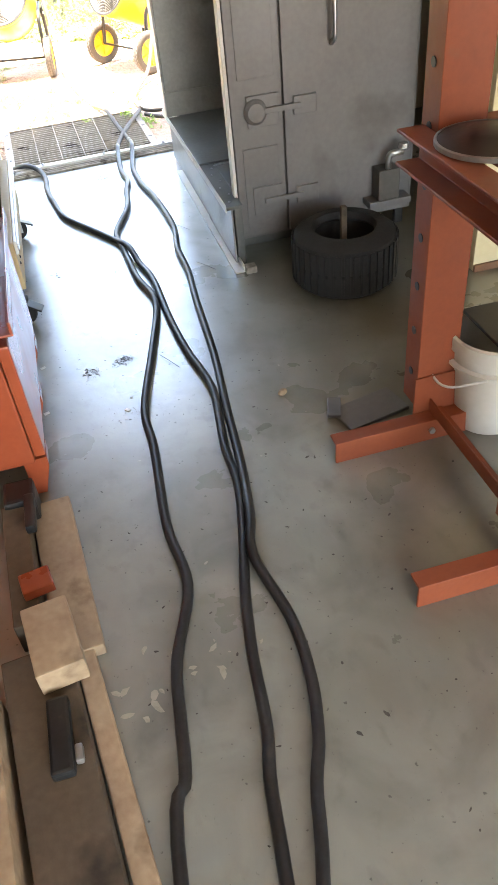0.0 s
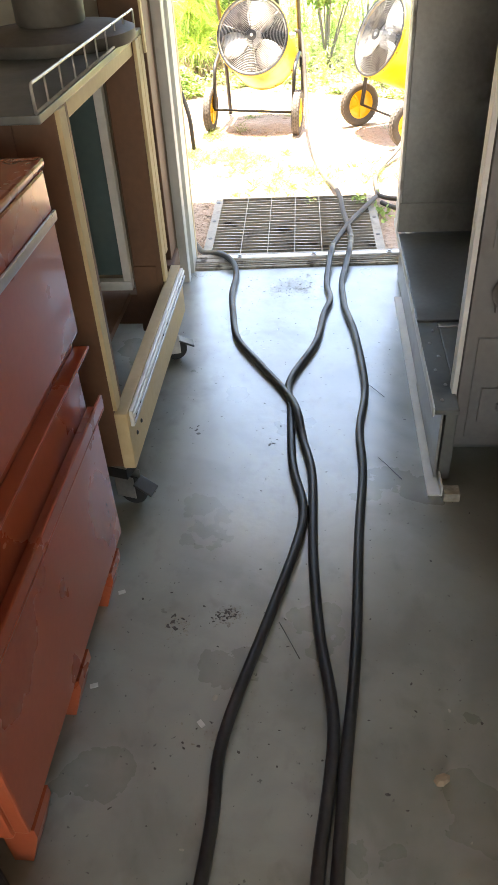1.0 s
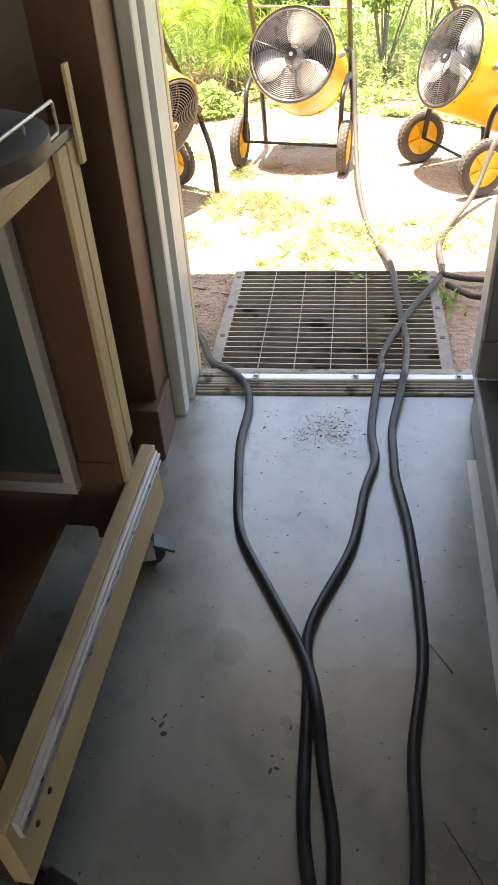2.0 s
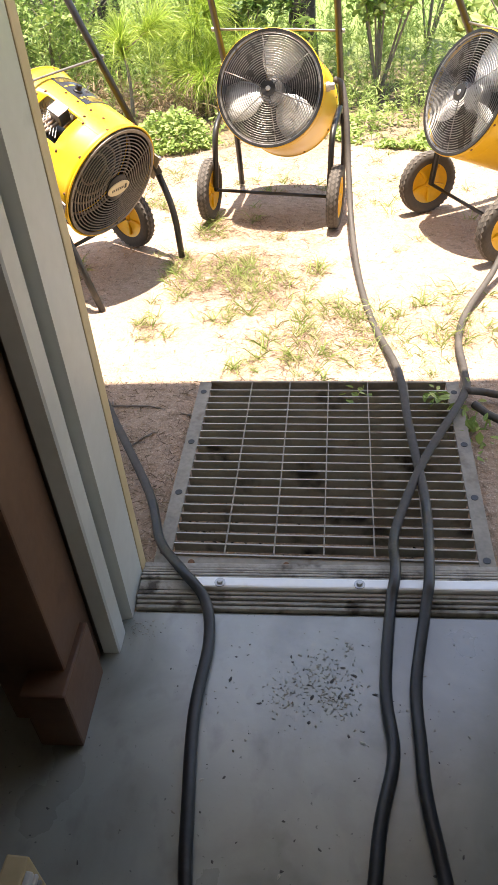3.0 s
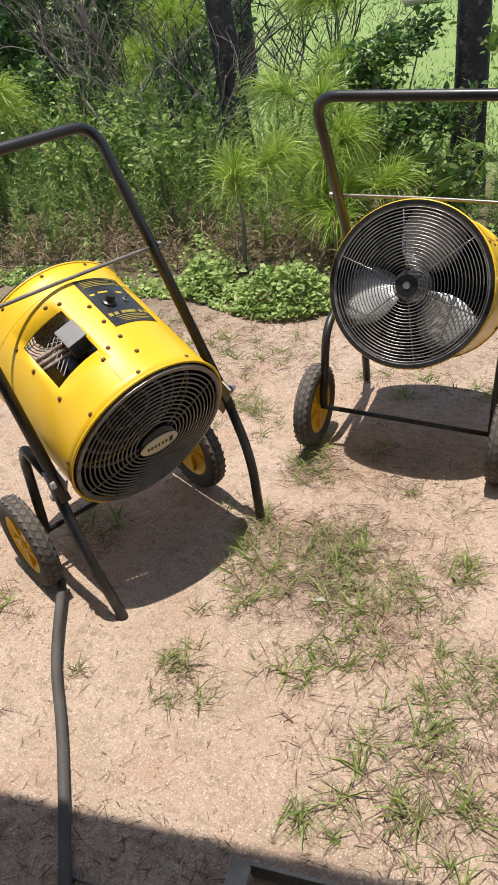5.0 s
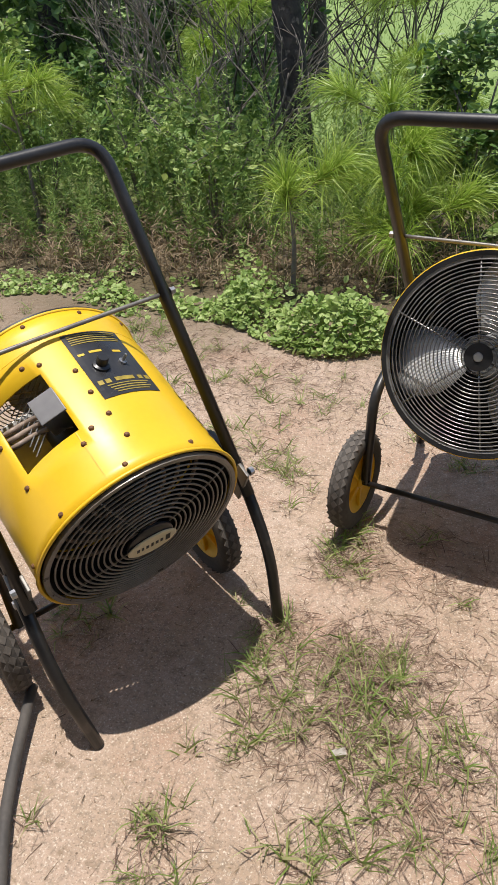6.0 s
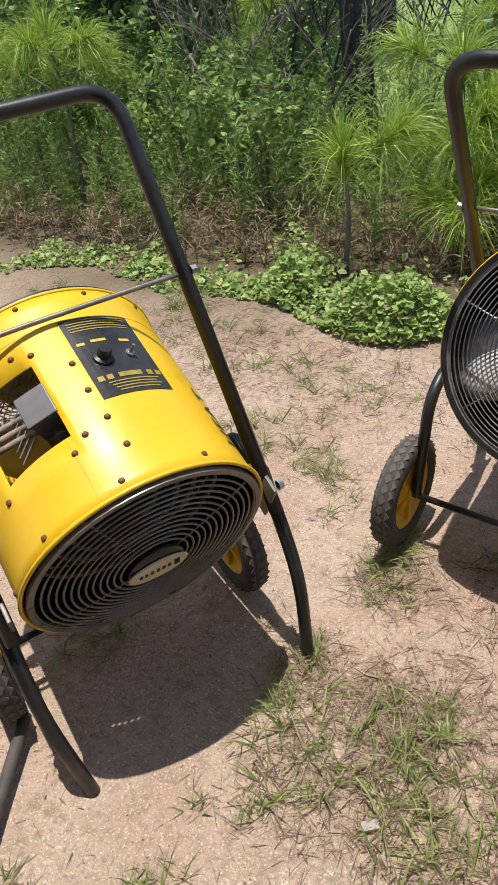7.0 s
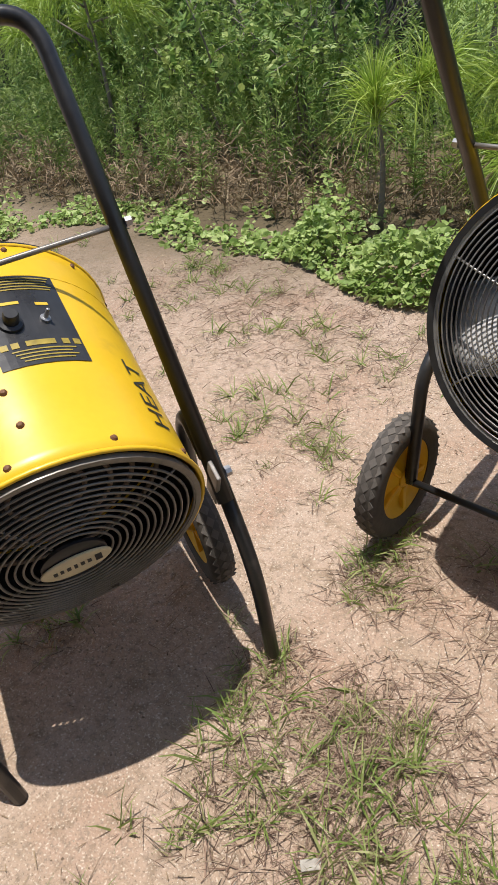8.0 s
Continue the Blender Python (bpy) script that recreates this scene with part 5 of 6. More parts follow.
        gl = part("cable_gland", lathe([(0, 0.04), (0.016, 0.04), (0.016, 0.02), (0.022, 0.018), (0.022, 0)], 18), M_STEEL, top, "steel cable gland", smooth=True)
        put(gl, axis @ Matrix.Rotation(radians(82), 4, "Y") @ pose(0, -0.36, R_DRUM))
    return top


def heading(dx, dy):
    return math.degrees(math.atan2(-dx, dy))


h1 = heater(pose(-0.389, 1.897, GZ + 0.002, 0, 0, heading(0.835, -0.55)) @ Matrix.Rotation(radians(1.6), 4, "Y"), -0.285, True, 0.05, 0.018)
tagged(h1, "yellow drum heater with open hatch and tipped black outlet guard", "heater", "portable heaters")
h2 = heater(pose(0.277, 2.985, GZ, 0, 0, heading(0.169, 0.986)) @ Matrix.Rotation(radians(1.8), 4, "Y"), -0.46, False)
tagged(h2, "yellow drum heater on two wheels, its fan guard in view", "heater", "portable heaters")
h3 = heater(pose(1.06 + 0.467 * 0.905, 2.28 + 0.467 * 0.43, GZ, 0, 0, heading(0.905, 0.43)), -0.40, False)
tagged(h3, "yellow drum heater turned sideways, standing by the bushes", "heater", "portable heaters")


# ---- plants ----
rng = np.random.default_rng(7)


def blades(name, roots, tips, width, material, droop=0.0, parent=None):
    """Thin pointed blades from roots to tips (arrays), each of two segments that bow downwards."""
    n = len(roots)
    d = tips - roots
    side = np.cross(d, rng.normal(size=(n, 3)))
    side /= np.linalg.norm(side, axis=1)[:, None] + 1e-9
    side *= (np.asarray(width) * np.ones(n))[:, None] / 2
    mid = roots + d * 0.55
    mid[:, 2] += droop * np.linalg.norm(d, axis=1) * 0.25
    verts = np.empty((n, 5, 3))
    verts[:, 0], verts[:, 1], verts[:, 2], verts[:, 3], verts[:, 4] = roots - side, roots + side, mid + side * 0.8, mid - side * 0.8, tips
    base = np.arange(n)[:, None] * 5
    quads = (base + np.array([0, 1, 2, 3])).tolist()
    tris = (base + np.array([3, 2, 4])).tolist()
    return link_mesh(name, verts.reshape(-1, 3).tolist(), quads + tris, material, parent)


def leaves(name, centres, size, material, flat=0.5, long=1.6, parent=None):
    """Small pointed leaves folded along the midrib, at the centres; flat: how level they lie."""
    n = len(centres)
    a = rng.normal(size=(n, 3))
    a[:, 2] *= 0.5
    a /= np.linalg.norm(a, axis=1)[:, None]
    up = rng.normal(size=(n, 3)) * (1 - flat) + np.array([0, 0, 1.0]) * flat
    s = np.cross(a, up)
    s /= np.linalg.norm(s, axis=1)[:, None] + 1e-9
    nrm = np.cross(s, a)
    k = (size * rng.uniform(0.6, 1.3, n))[:, None]
    verts = np.empty((n, 6, 3))
    verts[:, 0] = centres - a * k * long / 2
    verts[:, 1] = centres + s * k * 0.5 - a * k * 0.15 + nrm * k * 0.12
    verts[:, 2] = centres + s * k * 0.36 + a * k * 0.35 + nrm * k * 0.12
    verts[:, 3] = centres + a * k * long / 2
    verts[:, 4] = centres - s * k * 0.36 + a * k * 0.35 + nrm * k * 0.12
    verts[:, 5] = centres - s * k * 0.5 - a * k * 0.15 + nrm * k * 0.12
    base = np.arange(n)[:, None] * 6
    q = (base + np.array([0, 1, 2, 3])).tolist() + (base + np.array([0, 3, 4, 5])).tolist()
    return link_mesh(name, verts.reshape(-1, 3).tolist(), q, material, parent)


def heights(xy):
    return np.array([ground_height(x, y) for x, y in xy])


# tufts of lawn grass: patches (x, y, radius, tufts)
PATCHES = [(-0.10, 1.98, 0.14, 15), (0.05, 1.97, 0.12, 13), (0.05, 2.06, 0.08, 7), (0.16, 1.86, 0.13, 15), (0.29, 1.75, 0.12, 11), (-0.13, 1.80, 0.10, 6), (0.17, 1.70, 0.10, 8), (-0.20, 2.02, 0.05, 4),
           (-0.25, 1.46, 0.06, 5), (-0.27, 1.53, 0.04, 3), (0.02, 1.565, 0.06, 6), (0.44, 1.99, 0.06, 5), (0.31, 1.31, 0.12, 11), (0.47, 1.45, 0.13, 15), (0.55, 1.62, 0.10, 8), (0.62, 1.52, 0.12, 11),
           (0.40, 1.18, 0.09, 7), (0.15, 1.15, 0.05, 4), (0.60, 1.30, 0.12, 11), (-0.10, 2.42, 0.06, 7), (-0.09, 2.33, 0.05, 4), (-0.08, 2.52, 0.05, 4), (0.85, 1.30, 0.16, 13), (1.0, 1.55, 0.20, 15), (1.3, 1.5, 0.3, 17),
           (-0.74, 2.87, 0.12, 9), (-0.47, 2.80, 0.07, 8), (-0.55, 2.97, 0.10, 5), (-1.45, 3.65, 0.20, 14), (-1.0, 3.5, 0.2, 6), (-0.6, 3.4, 0.2, 6), (-0.3, 3.2, 0.15, 5), (-0.95, 1.60, 0.10, 8), (-0.74, 1.98, 0.08, 7),
           (0.5, 2.95, 0.1, 5), (0.2, 3.05, 0.12, 6), (0.9, 2.9, 0.2, 9), (1.6, 2.4, 0.4, 10), (-1.6, 3.3, 0.3, 8), (-0.20, 2.12, 0.02, 3)]
THATCH = [(-0.89, 3.40, 0.25, 16), (-0.5, 3.3, 0.25, 14), (-1.2, 3.3, 0.3, 14), (0.08, 2.08, 0.12, 16), (-0.05, 1.88, 0.16, 18), (0.2, 1.9, 0.2, 20), (0.35, 1.4, 0.25, 20), (0.15, 2.44, 0.12, 9), (0.32, 2.3, 0.15, 7), (-1.2, 3.72, 0.3, 18), (-0.3, 3.6, 0.3, 14), (0.5, 3.3, 0.3, 10), (-0.2, 2.12, 0.06, 5), (-0.10, 2.42, 0.09, 8)]
for _ in range(110):
    PATCHES.append((rng.uniform(-2.4, 1.6), 3.9 - 1.4 * rng.uniform() ** 1.3, 0.03, 1))
for _ in range(26):
    PATCHES.append((rng.uniform(-1.0, 1.2), rng.uniform(1.1, 2.4), 0.02, 1))
roots, tips, wid = [], [], []
for px, py, pr, n in PATCHES:
    for _ in range(int(n * 1.35 + 0.6)):
        a, q = rng.uniform(0, 2 * math.pi), pr * 1.25 * math.sqrt(rng.uniform())
        cx, cy = px + q * math.cos(a), py + q * math.sin(a)
        cz = ground_height(cx, cy)
        size = rng.uniform(0.6, 1.25)
        for _ in range(rng.integers(6, 15)):
            w, l = rng.uniform(0, 2 * math.pi), rng.uniform(0.025, 0.095) * size
            lean = rng.uniform(0.8, 1.5)
            roots.append((cx + rng.normal() * 0.010, cy + rng.normal() * 0.010, cz - 0.004))
            tips.append((cx + l * math.sin(lean) * math.cos(w), cy + l * math.sin(lean) * math.sin(w), cz + l * math.cos(lean) + 0.006))
            wid.append(rng.uniform(0.0022, 0.005) * size)
sd, se = [], []
for px, py, pr, n in PATCHES + THATCH * 2:
    for _ in range(n * 17):
        a, q, w, l = rng.uniform(0, 2 * math.pi), (pr * 1.2 + 0.02) * math.sqrt(rng.uniform()), rng.uniform(0, 2 * math.pi), rng.uniform(0.012, 0.075)
        x, y = px + q * math.cos(a), py + q * math.sin(a)
        z = ground_height(x, y) + 0.003
        sd.append((x, y, z))
        se.append((x + l * math.cos(w), y + l * math.sin(w), z + rng.uniform(0.0, 0.022)))
tagged(blades("dead_grass", np.array(sd), np.array(se), rng.uniform(0.0010, 0.0030, len(sd)), M_THATCH, 0.3), "dead brown stems matted among the grass", "grass", kind="stuff")
tagged(blades("grass_tufts", np.array(roots), np.array(tips), np.array(wid), M_GRASS, 0.6), "sparse green and straw-coloured grass tufts on the sandy yard", "grass", kind="stuff")

# dry litter: straw, needles and short twigs, thick in the shade by the wall and thin elsewhere
n1, n2 = 4200, 6000
xy = np.concatenate([np.column_stack([rng.uniform(-1.6, 0.0, n1), rng.uniform(0.2, 1.1, n1)]), np.column_stack([rng.uniform(-2.4, 1.8, n2), rng.uniform(1.05, 4.2, n2)])])
ang, ln = rng.uniform(0, 2 * math.pi, len(xy)), rng.uniform(0.008, 0.045, len(xy))
r0 = np.column_stack([xy, heights(xy) + 0.003])
t0 = r0 + np.column_stack([np.cos(ang) * ln, np.sin(ang) * ln, rng.uniform(0, 0.006, len(xy))])
tagged(blades("dry_litter", r0, t0, rng.uniform(0.0009, 0.0022, len(xy)), M_STRAW, 0.1), "scattered dry straw, pine needles and twig bits", "litter", kind="stuff")
nd, ne = 5000, 2000
xy = np.concatenate([np.column_stack([rng.uniform(-1.8, 0.02, nd), rng.uniform(0.15, 1.12, nd)]), np.column_stack([rng.uniform(-2.6, 1.8, ne), rng.uniform(1.05, 4.4, ne)])])
clot = np.array([noise.noise((x * 2.6, y * 2.6, 5.0)) for x, y in xy])
xy = xy[(clot + 0.25 * rng.normal(size=len(xy)) > 0.0) | (xy[:, 1] < 1.1)]
ang, ln = rng.uniform(0, 2 * math.pi, len(xy)), 0.006 + 0.05 * rng.uniform(0, 1, len(xy)) ** 2
r0 = np.column_stack([xy, heights(xy) + 0.003])
t0 = r0 + np.column_stack([np.cos(ang) * ln, np.sin(ang) * ln, rng.uniform(0, 0.008, len(xy))])
tagged(blades("needle_litter", r0, t0, rng.uniform(0.0009, 0.0028, len(xy)), M_DARKLITTER, 0.1), "dark brown needle and bark litter on the earth", "litter", kind="stuff")
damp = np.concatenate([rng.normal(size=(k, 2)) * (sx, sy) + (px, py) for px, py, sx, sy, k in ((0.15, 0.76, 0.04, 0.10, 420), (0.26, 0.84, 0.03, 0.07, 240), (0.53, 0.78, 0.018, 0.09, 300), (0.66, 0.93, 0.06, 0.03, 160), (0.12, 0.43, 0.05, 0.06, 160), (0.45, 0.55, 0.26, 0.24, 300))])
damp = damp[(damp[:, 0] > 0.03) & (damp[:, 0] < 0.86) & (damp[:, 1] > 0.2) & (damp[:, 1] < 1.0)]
ang, ln = rng.uniform(0, 2 * math.pi, len(damp)), rng.uniform(0.008, 0.03, len(damp))
r0 = np.column_stack([damp, heights(damp) + 0.002])
t0 = r0 + np.column_stack([np.cos(ang) * ln, np.sin(ang) * ln, rng.uniform(0, 0.003, len(damp))])
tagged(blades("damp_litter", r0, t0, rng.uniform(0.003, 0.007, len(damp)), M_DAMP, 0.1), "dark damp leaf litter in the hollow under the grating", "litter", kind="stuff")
# crumbs of earth and grit on the yard, in loose drifts
n = 46000
cr = np.column_stack([rng.uniform(-1.9, 1.5, n), rng.uniform(1.0, 3.7, n)])
drift = np.array([noise.noise((x * 3.1, y * 3.1, 2.0)) for x, y in cr])
cr = cr[drift + 0.25 * rng.normal(size=n) > 0.02]
n = len(cr)
cz = heights(cr)
size = 0.0012 + 0.0042 * rng.uniform(0, 1, n) ** 3
turn = rng.uniform(0, 2 * math.pi, n)
cv = np.empty((n, 5, 3))
for k in range(4):
    w = turn + k * math.pi / 2 + rng.uniform(-0.4, 0.4, n)
    cv[:, k] = np.column_stack([cr[:, 0] + np.cos(w) * size, cr[:, 1] + np.sin(w) * size * 0.8, cz - 0.001])
cv[:, 4] = np.column_stack([cr, cz + size * rng.uniform(0.5, 1.1, n)])
base = np.arange(n)[:, None] * 5
cf = np.concatenate([base + np.array(q) for q in ((0, 1, 4), (1, 2, 4), (2, 3, 4), (3, 0, 4))]).tolist()
tagged(link_mesh("earth_crumbs", cv.reshape(-1, 3).tolist(), cf, M_CRUMB), "small crumbs of dry earth and grit on the yard", "grit", kind="stuff")
for (x0, y0, x1, y1) in ((-0.32, 0.96, 0.0, 0.92), (-0.26, 0.80, -0.30, 0.98), (-0.20, 0.74, -0.12, 0.82)):
    tagged(tube("fallen_twig", [(x0, y0, ground_height(x0, y0) + 0.006), ((x0 + x1) / 2, (y0 + y1) / 2 + 0.01, ground_height(x0, y0) + 0.01), (x1, y1, ground_height(x1, y1) + 0.006)], 0.003, M_TWIG, None, 6), "thin dry twig on the shaded earth", "twig")
tagged(part("timber_end", box((-0.50, 0.53, -0.10), (-0.25, 0.62, 0.0), 0.006), M_DARKWOOD), "dark grimy timber end lying by the wall", "timber block")
c = np.array([(0.845, 0.93, -0.02)]) + rng.normal(size=(26, 3)) * (0.025, 0.03, 0.022)
tagged(leaves("weed_sprig", np.concatenate([c, np.array([(0.95, 0.80, -0.05)]) + rng.normal(size=(60, 3)) * (0.04, 0.08, 0.02), np.array([(0.60, 0.98, -0.05)]) + rng.normal(size=(14, 3)) * (0.03, 0.02, 0.015)]), 0.022, M_COVER, 0.6), "small green weeds growing through the grating", "weed", kind="stuff")
tagged(part("litter_scrap", box((-0.02, -0.01, 0), (0.014, 0.008, 0.003), 0.001), M_OLDWOOD), "pale scrap lying in the grass", "scrap").matrix_world = pose(0.05, 1.79, ground_height(0.05, 1.79) + 0.012, 6, 4, 35)

# leafy ground cover along the edge of the yard
n = 34000
cx = rng.uniform(-4.5, 3.2, n)
edge = 3.86 + 0.16 * np.sin(cx * 2.3) + 0.10 * np.sin(cx * 5.1 + 1) - 0.55 * np.clip(cx - 0.2, 0, 1.3)
cy = edge + np.abs(rng.normal(size=n)) * 0.26
gap = np.array([noise.noise((x * 3.3, y * 3.3, 9.0)) for x, y in zip(cx, cy)])
gap += 0.22 * np.exp(-((cx + 0.75) / 0.42) ** 2) - 0.30 * np.exp(-((cx + 2.0) / 0.7) ** 2)
keep = gap + 0.2 * rng.normal(size=n) > 0.06
cx, cy, gap, edge = cx[keep], cy[keep], gap[keep], edge[keep]
top_h = (0.05 + 0.34 * np.clip(gap, 0, 1)) * np.clip((cy - edge) * 5 + 0.3, 0.2, 1)
cz = GZ + top_h * rng.uniform(0.1, 1.0, len(cx)) ** 0.6
tagged(leaves("ground_cover", np.column_stack([cx, cy, cz]), 0.024 * rng.uniform(0.6, 1.4, len(cx)), M_COVER, 0.62, 1.35), "bright green leafy ground cover at the edge of the yard", "ground cover", kind="stuff")


def tall_weeds(name, count, x0, x1, y0, y1, h0, h1, material, label, per=34, size=0.03):
    """Upright stems with narrow leaves all the way up."""
    x, y = rng.uniform(x0, x1, count), rng.uniform(y0, y1, count)
    h = rng.uniform(h0, h1, count)
    lean = rng.normal(size=(count, 2)) * 0.12
    base = np.column_stack([x, y, np.full(count, GZ)])
    tip = base + np.column_stack([lean * h[:, None], h])
    i = np.repeat(np.arange(count), per)
    t = rng.uniform(0.12, 1.0, len(i))
    root = base[i] + (tip[i] - base[i]) * t[:, None]
    w, l = rng.uniform(0, 2 * math.pi, len(i)), size * rng.uniform(0.7, 2.2, len(i)) * (1.25 - 0.7 * t)
    end = root + np.column_stack([np.cos(w) * l, np.sin(w) * l, l * rng.uniform(-0.1, 0.9, len(i))])
    rr, tt = np.concatenate([root, base]), np.concatenate([end, tip])
    wd = np.concatenate([rng.uniform(0.0035, 0.0075, len(i)), np.full(count, 0.004)])
    return tagged(blades(name, rr, tt, wd, material, 0.4), label, "weeds", kind="stuff")


tall_weeds("tall_weeds", 760, -4.6, -0.3, 4.45, 6.2, 0.35, 1.0, M_WEED, "tall green weeds with narrow leaves", 78, 0.032)
tall_weeds("tall_weeds", 160, -0.5, 1.4, 4.6, 6.4, 0.25, 0.75, M_WEED, "tall green weeds with narrow leaves", 64, 0.032)
tall_weeds("low_weeds", 420, 0.15, 2.6, 3.75, 5.3, 0.08, 0.32, M_COVER, "low green weeds at the edge of the meadow", 26, 0.035)
tall_weeds("tall_weeds", 260, -7.5, -2.2, 5.8, 8.5, 0.6, 1.6, M_DARKLEAF, "tall dark green weeds with narrow leaves", 80, 0.042)
tall_weeds("dry_stalks", 620, -4.0, 0.1, 4.25, 4.8, 0.08, 0.36, M_STRAW, "dry straw-coloured stalks among the weeds", 9, 0.05)


def limb(points, r0, r1):
    p = curve_points(points, 5)
    return tube_data(p, [r0 + (r1 - r0) * i / (len(p) - 1) for i in range(len(p))], 7)


def merge(pieces):
    v, f = [], []
    for a, b in pieces:
        f += [tuple(i + len(v) for i in q) for q in b]
        v += [tuple(q) for q in a]
    return v, f


def pine_sapling(x, y, h, tufts, label):
    """A young long-needled pine: a thin stem, side shoots, and a brush of long needles at the end of each."""
    top = empty("pine_sapling", pose(x, y, GZ))
    tagged(top, label, "pine sapling", "pine saplings")
    wood, roots, tips = [limb([(0, 0, 0), (0.02, 0.01, h * 0.5), (0.0, 0.0, h)], 0.016, 0.006)], [], []
    ends = [(Vector((0, 0, h)), Vector((0, 0, 1)))]
    for k in range(tufts):
        z = h * rng.uniform(0.35, 0.95)
        w = k * 2.4 + rng.uniform(-0.4, 0.4)
        l = rng.uniform(0.18, 0.36)
        e = Vector((math.cos(w) * l, math.sin(w) * l, z + l * rng.uniform(0.2, 0.7)))
        wood.append(limb([(0, 0, z), tuple(e * 0.5 + Vector((0, 0, z * 0.5 - 0.01))), tuple(e)], 0.007, 0.004))
        ends.append((e, (e - Vector((0, 0, z))).normalized()))
    for e, d in ends:
        n = 300
        back = rng.uniform(0, 0.16, n)
        dirs = rng.normal(size=(n, 3)) * 0.62 + np.array(d) * 0.75
        dirs /= np.linalg.norm(dirs, axis=1)[:, None]
        l = rng.uniform(0.17, 0.31, n)
        r = np.array(e) - np.array(d) * back[:, None]
        t = r + dirs * l[:, None]
        t[:, 2] -= l * 0.24
        roots.append(r)
        tips.append(t)
    v, f = merge(wood)
    link_mesh("stem", v, f, M_TWIG, top, True)
    blades("needles", np.concatenate(roots), np.concatenate(tips), 0.0042, M_NEEDLE, 0.7, top)
    return top


pine_sapling(-0.88, 4.28, 0.60, 1, "young pine with long bright green needles at the yard edge")
pine_sapling(-0.50, 4.85, 0.85, 6, "taller young pine with long bright green needles")
pine_sapling(-2.95, 5.0, 1.05, 5, "young pine with long bright green needles among weeds")
pine_sapling(-3.6, 5.4, 0.9, 4, "young pine with long bright green needles among weeds")
pine_sapling(-0.35, 4.6, 0.42, 5, "low young pine with long green needles")
pine_sapling(-0.62, 6.1, 1.3, 6, "tall thin young pine behind the others")
pine_sapling(-2.2, 6.6, 1.3, 8, "young pine in the shade of the trees")


def shrub(x, y, h, spread_r, count, size, material, label, lean=(0, 0), long=1.8, twigs=9):
    """A leafy shrub: several forking stems with leaves along their outer parts."""
    top = empty("shrub", pose(x, y, GZ))
    tagged(top, label, "shrub", "shrubs")
    wood, cs = [], []
    for k in range(twigs):
        w = 2 * math.pi * k / twigs + rng.uniform(-0.4, 0.4)
        q = spread_r * rng.uniform(0.35, 1.0)
        e = np.array([math.cos(w) * q + lean[0] * h, math.sin(w) * q + lean[1] * h, h * rng.uniform(0.6, 1.0)])
        mid = e * 0.5 + np.array([rng.normal() * 0.05, rng.normal() * 0.05, 0.08 * h])
        wood.append(limb([(0, 0, 0), tuple(mid), tuple(e)], 0.010, 0.003))
        for j in range(4):
            t = rng.uniform(0.4, 0.95)
            b = mid * (1 - t) + e * t if t > 0.5 else mid * t * 2
            o = b + rng.normal(size=3) * np.array([0.16, 0.16, 0.10]) * max(0.5, spread_r)
            wood.append(limb([tuple(b), tuple((b + o) / 2 + rng.normal(size=3) * 0.01), tuple(o)], 0.004, 0.002))
            m = count // (twigs * 4)
            along = rng.uniform(0, 1.1, m)[:, None]
            cs.append(b + (o - b) * along + rng.normal(size=(m, 3)) * 0.045)
    v, f = merge(wood)
    link_mesh("stem", v, f, M_TWIG, top, True)
    leaves("crown", np.concatenate(cs), size, material, 0.45, long, top)
    return top


shrub(-0.20, 5.2, 1.15, 0.40, 2600, 0.030, M_DARKLEAF, "dark glossy-leaved shrub behind the heaters", (0.05, 0))
shrub(0.12, 4.95, 0.5, 0.22, 200, 0.05, M_WEED, "low shrub with long dark green leaves", (0.1, 0), 2.6)
shrub(0.86, 4.70, 1.35, 0.45, 2800, 0.034, M_WEED, "leafy green sapling at the edge of the meadow", (0.05, 0), 1.4)
shrub(1.75, 3.9, 1.15, 0.5, 1300, 0.045, M_COVER, "leafy green sapling at the edge of the meadow", (0, 0), 1.4)
shrub(1.35, 6.0, 1.9, 0.6, 1500, 0.05, M_WEED, "leafy sapling with an arching crown", (0.1, 0), 1.5)
shrub(-1.65, 5.1, 0.8, 0.4, 900, 0.032, M_WEED, "small-leaved green shrub in the undergrowth weeds")
shrub(-2.3, 5.3, 0.95, 0.45, 1000, 0.032, M_WEED, "small-leaved green shrub in the undergrowth weeds")
shrub(-3.3, 5.6, 1.3, 0.6, 1500, 0.04, M_DARKLEAF, "dark green shrub under the trees")
shrub(-4.3, 6.0, 1.4, 0.7, 1500, 0.045, M_WEED, "dark green shrub under the trees")


def bare_bush(x, y, h, label, bark=None):
    """Grey leafless branches that fork three times."""
    top = empty("bare_bush", pose(x, y, GZ))
    tagged(top, label, "bush", "bare bushes")
    wood = []

    def grow(p, d, l, r, depth):
        e = p + d * l
        wood.append(limb([tuple(p), tuple((p + e) / 2 + Vector(rng.normal(size=3) * l * 0.06)), tuple(e)], r, r * 0.55))
        if depth:
            for _ in range(3):
                nd = (d + Vector(rng.normal(size=3) * (0.42, 0.42, 0.30))).normalized()
                grow(p + d * l * rng.uniform(0.55, 1.0), nd, l * rng.uniform(0.55, 0.8), r * 0.55, depth - 1)

    for _ in range(4):
        grow(Vector((rng.normal() * 0.06, rng.normal() * 0.06, 0)), Vector((rng.normal() * 0.28, rng.normal() * 0.28, 1)).normalized(), h * 0.45, 0.014, 3)
    v, f = merge(wood)
    link_mesh("twigwork", v, f, bark or M_TWIG, top, True)
    return top


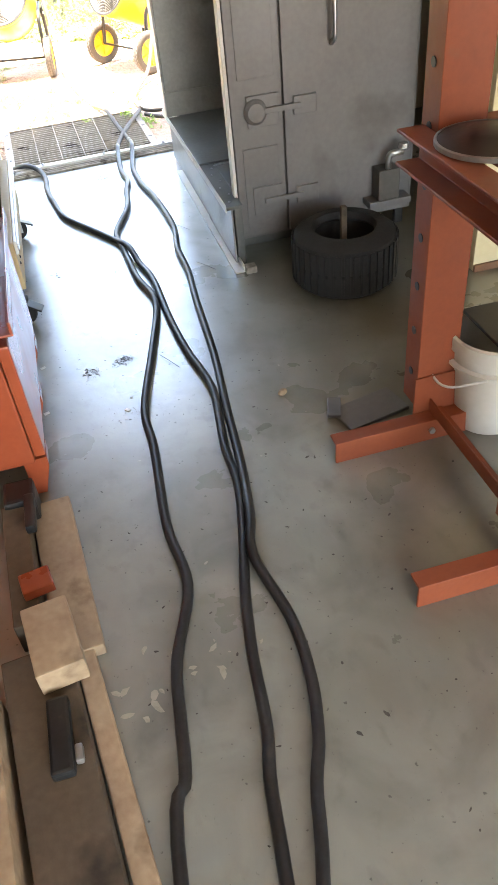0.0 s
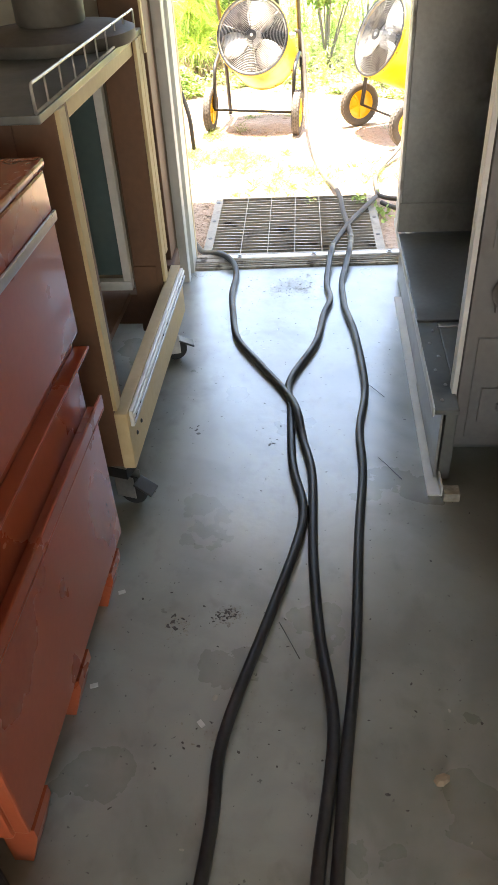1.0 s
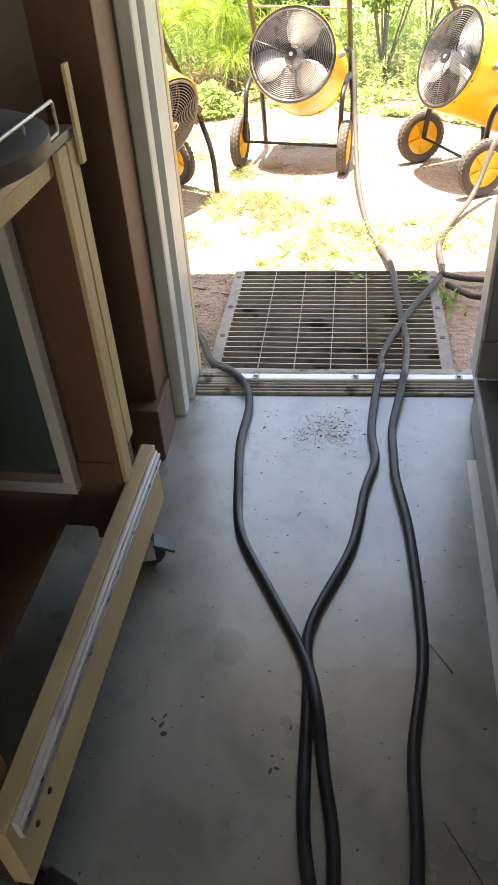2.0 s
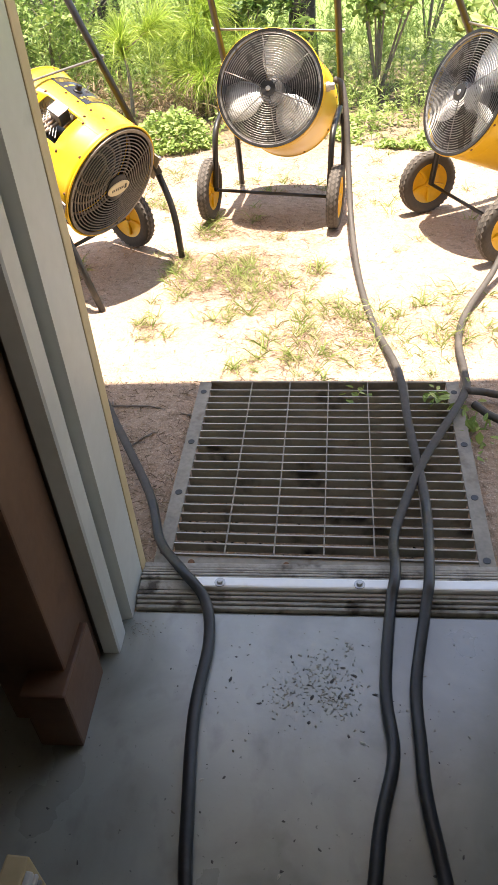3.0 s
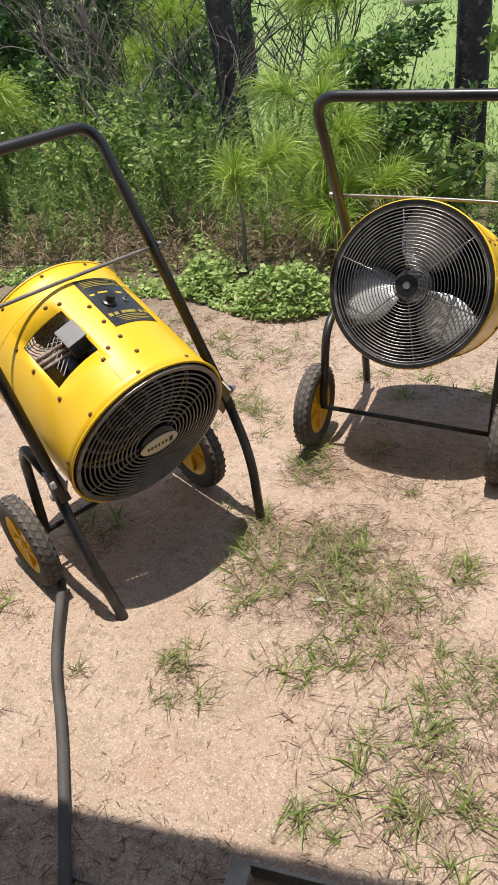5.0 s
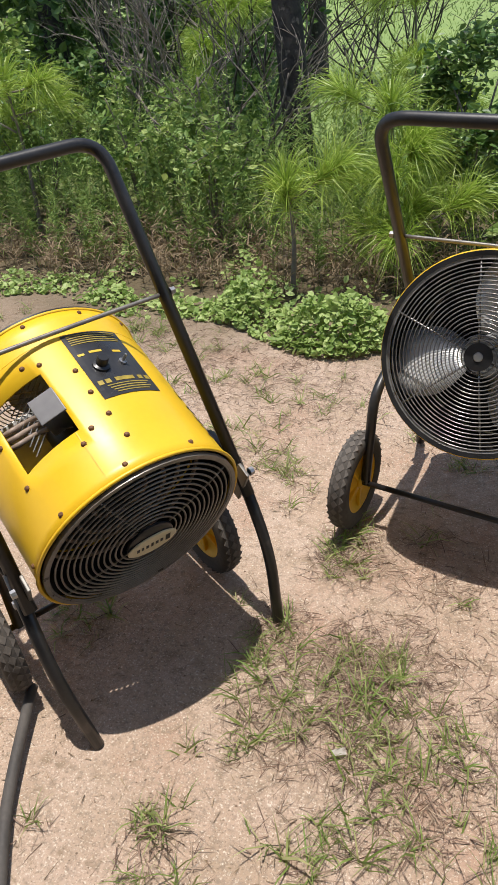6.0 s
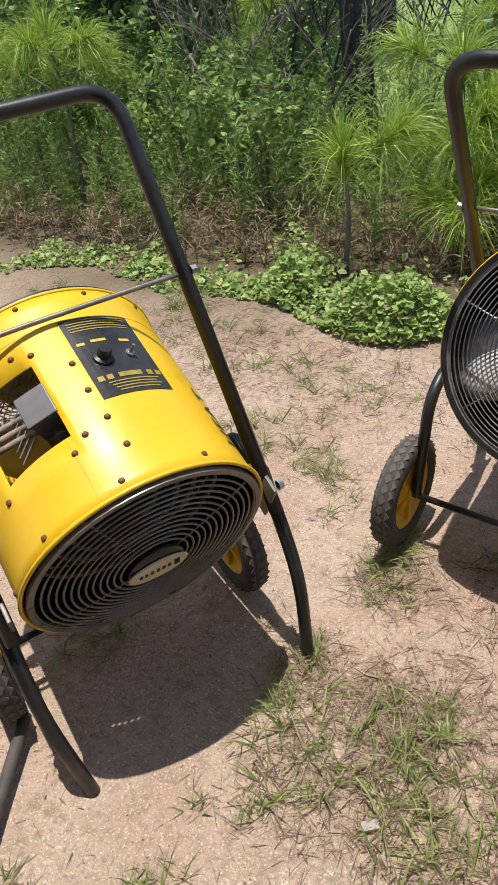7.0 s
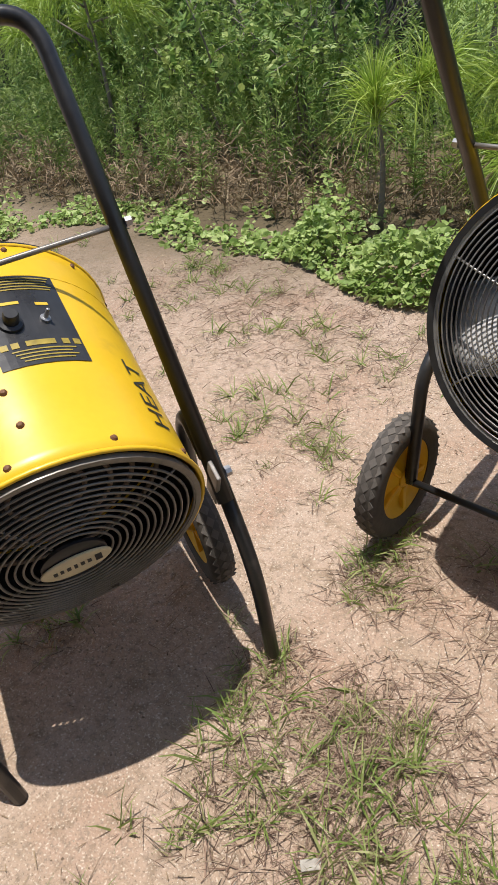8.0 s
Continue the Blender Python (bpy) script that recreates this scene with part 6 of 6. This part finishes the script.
bare_bush(-2.15, 6.0, 1.9, "grey leafless bush in front of the wood")
bare_bush(-1.75, 5.7, 1.5, "grey leafless bush in front of the wood")
bare_bush(-3.0, 6.8, 2.2, "grey leafless bush in front of the wood")
for x, y, h in ((-1.75, 6.5, 2.3), (-2.35, 6.9, 2.6), (-1.25, 7.0, 2.2), (-3.4, 7.3, 2.6), (-0.75, 7.4, 2.0)):
    bare_bush(x, y, h, "dark leafless bush at the edge of the wood", M_DARKTWIG)


def tree(x, y, h, r, lean, clumps, label, base_z=GZ):
    """A pine with a charred, ridged trunk, a few limbs, and needle clumps high up."""
    top = empty("pine_tree", pose(x, y, base_z))
    tagged(top, label, "tree", "pines")
    verts, faces = [], []
    rings, sides = 40, 22
    for i in range(rings):
        t = i / (rings - 1)
        rr = r * (1.25 - 0.25 * min(1, t * 12)) * (1 - 0.65 * t)
        for k in range(sides):
            w = 2 * math.pi * k / sides
            q = rr * (1 + 0.13 * noise.noise((math.cos(w) * 4, math.sin(w) * 4, t * h * 5.0 + x)) + 0.08 * noise.noise((math.cos(w) * 9, math.sin(w) * 9, t * h * 9.0)))
            verts.append((q * math.cos(w) + lean[0] * t * h, q * math.sin(w) + lean[1] * t * h, t * h - 0.1))
    for i in range(rings - 1):
        for k in range(sides):
            l = (k + 1) % sides
            faces.append((i * sides + k, i * sides + l, (i + 1) * sides + l, (i + 1) * sides + k))
    link_mesh("trunk", verts, faces, M_BARK, top, True)
    wood, roots, tips = [], [], []
    for k in range(clumps):
        t = rng.uniform(0.55, 1.0)
        w, l = rng.uniform(0, 2 * math.pi), rng.uniform(0.7, 2.0) * (1.3 - 0.6 * t)
        p = np.array([lean[0] * t * h, lean[1] * t * h, t * h - 0.1])
        e = p + np.array([math.cos(w) * l, math.sin(w) * l, l * rng.uniform(-0.1, 0.4)])
        wood.append(limb([tuple(p), tuple((p + e) / 2 + np.array([0, 0, 0.08])), tuple(e)], 0.035, 0.012))
        for _ in range(5):
            c = p + (e - p) * rng.uniform(0.45, 1.05) + rng.normal(size=3) * 0.16
            d = rng.normal(size=(70, 3))
            d /= np.linalg.norm(d, axis=1)[:, None]
            roots.append(np.repeat(c[None], 70, 0))
            tips.append(c + d * rng.uniform(0.14, 0.26, 70)[:, None])
    wood.append(limb([(lean[0] * 1.5, 0, 1.45), (-0.35 + lean[0] * 1.5, -0.1, 1.52), (-0.8 + lean[0] * 1.5, -0.15, 1.45)], 0.022, 0.008))
    v, f = merge(wood)
    link_mesh("limbs", v, f, M_BARK, top, True)
    blades("crown", np.concatenate(roots), np.concatenate(tips), 0.009, M_NEEDLE, 0.3, top)
    return top


tree(-1.30, 5.85, 9.0, 0.10, (-0.055, 0.02), 5, "tall pine with a charred leaning trunk")
tree(0.30, 5.55, 9.5, 0.105, (0.004, 0.02), 5, "tall straight pine with a charred black trunk")
tree(-4.6, 8.0, 9.0, 0.13, (0.02, 0), 9, "pine with a dark trunk in the wood")
tree(-3.9, 9.6, 10.0, 0.15, (-0.02, 0), 9, "pine with a dark trunk in the wood")
tree(-6.2, 7.2, 9.0, 0.12, (0.01, 0), 9, "pine with a dark trunk in the wood")
tree(-6.9, 10.5, 10.0, 0.15, (0.0, 0), 16, "pine with a dark trunk in the wood")
tree(-2.9, 11.5, 10.0, 0.13, (0.03, 0), 16, "pine with a dark trunk in the wood")


def wood_edge(name, count, x0, x1, y0, y1, h, size, label):
    """Massed foliage of the wood: leaf clumps round many hidden boughs."""
    k = count // 110
    cs = np.column_stack([rng.uniform(x0, x1, k), rng.uniform(y0, y1, k), rng.uniform(0.1, h, k)])
    pts = np.repeat(cs, 110, 0) + rng.normal(size=(k * 110, 3)) * (0.24, 0.22, 0.20)
    pts = pts[pts[:, 2] > GZ]
    return tagged(leaves(name, pts, size, M_DARKLEAF, 0.4, 1.8), label, "woodland", kind="stuff")


wood_edge("wood_foliage", 30000, -9.5, -3.2, 7.0, 11.0, 3.2, 0.07, "dark massed foliage of the wood beyond the yard")
wood_edge("wood_foliage", 4000, -3.6, -2.6, 8.0, 11.0, 2.2, 0.07, "dark massed foliage of the wood beyond the yard")
wood_edge("wood_foliage", 26000, -30, -8, 12.0, 26.0, 6.0, 0.20, "dark massed foliage of the wood farther off")
wood_edge("far_hedge", 16000, -30, 40, 42.0, 50.0, 3.5, 0.30, "green hedge across the far side of the meadow")

# meadow grass beyond the trees
n = 26000
y = 6.6 + 26 * rng.uniform(0, 1, n) ** 1.8
x = rng.uniform(-0.75, 0.55, n) * y
r0 = np.column_stack([x, y, np.full(n, GZ - 0.01)])
t0 = r0 + np.column_stack([rng.normal(size=n) * 0.05, rng.normal(size=n) * 0.05, rng.uniform(0.03, 0.11, n)])
tagged(blades("meadow_grass", r0, t0, 0.004 + 0.0009 * y, M_FIELD, 0.3), "bright green meadow grass beyond the trees", "grass", kind="stuff")
pile = empty("log_pile", pose(-1.42, 24.0, GZ, 0, 0, 20))
tagged(pile, "pale fallen logs lying in the far meadow", "logs")
for k in range(3):
    tube("log", [(-0.55, 0.12 * k, 0.10 + 0.06 * k), (0.55, 0.16 * k, 0.12 + 0.05 * k)], 0.09, M_OLDWOOD, pile, 10)
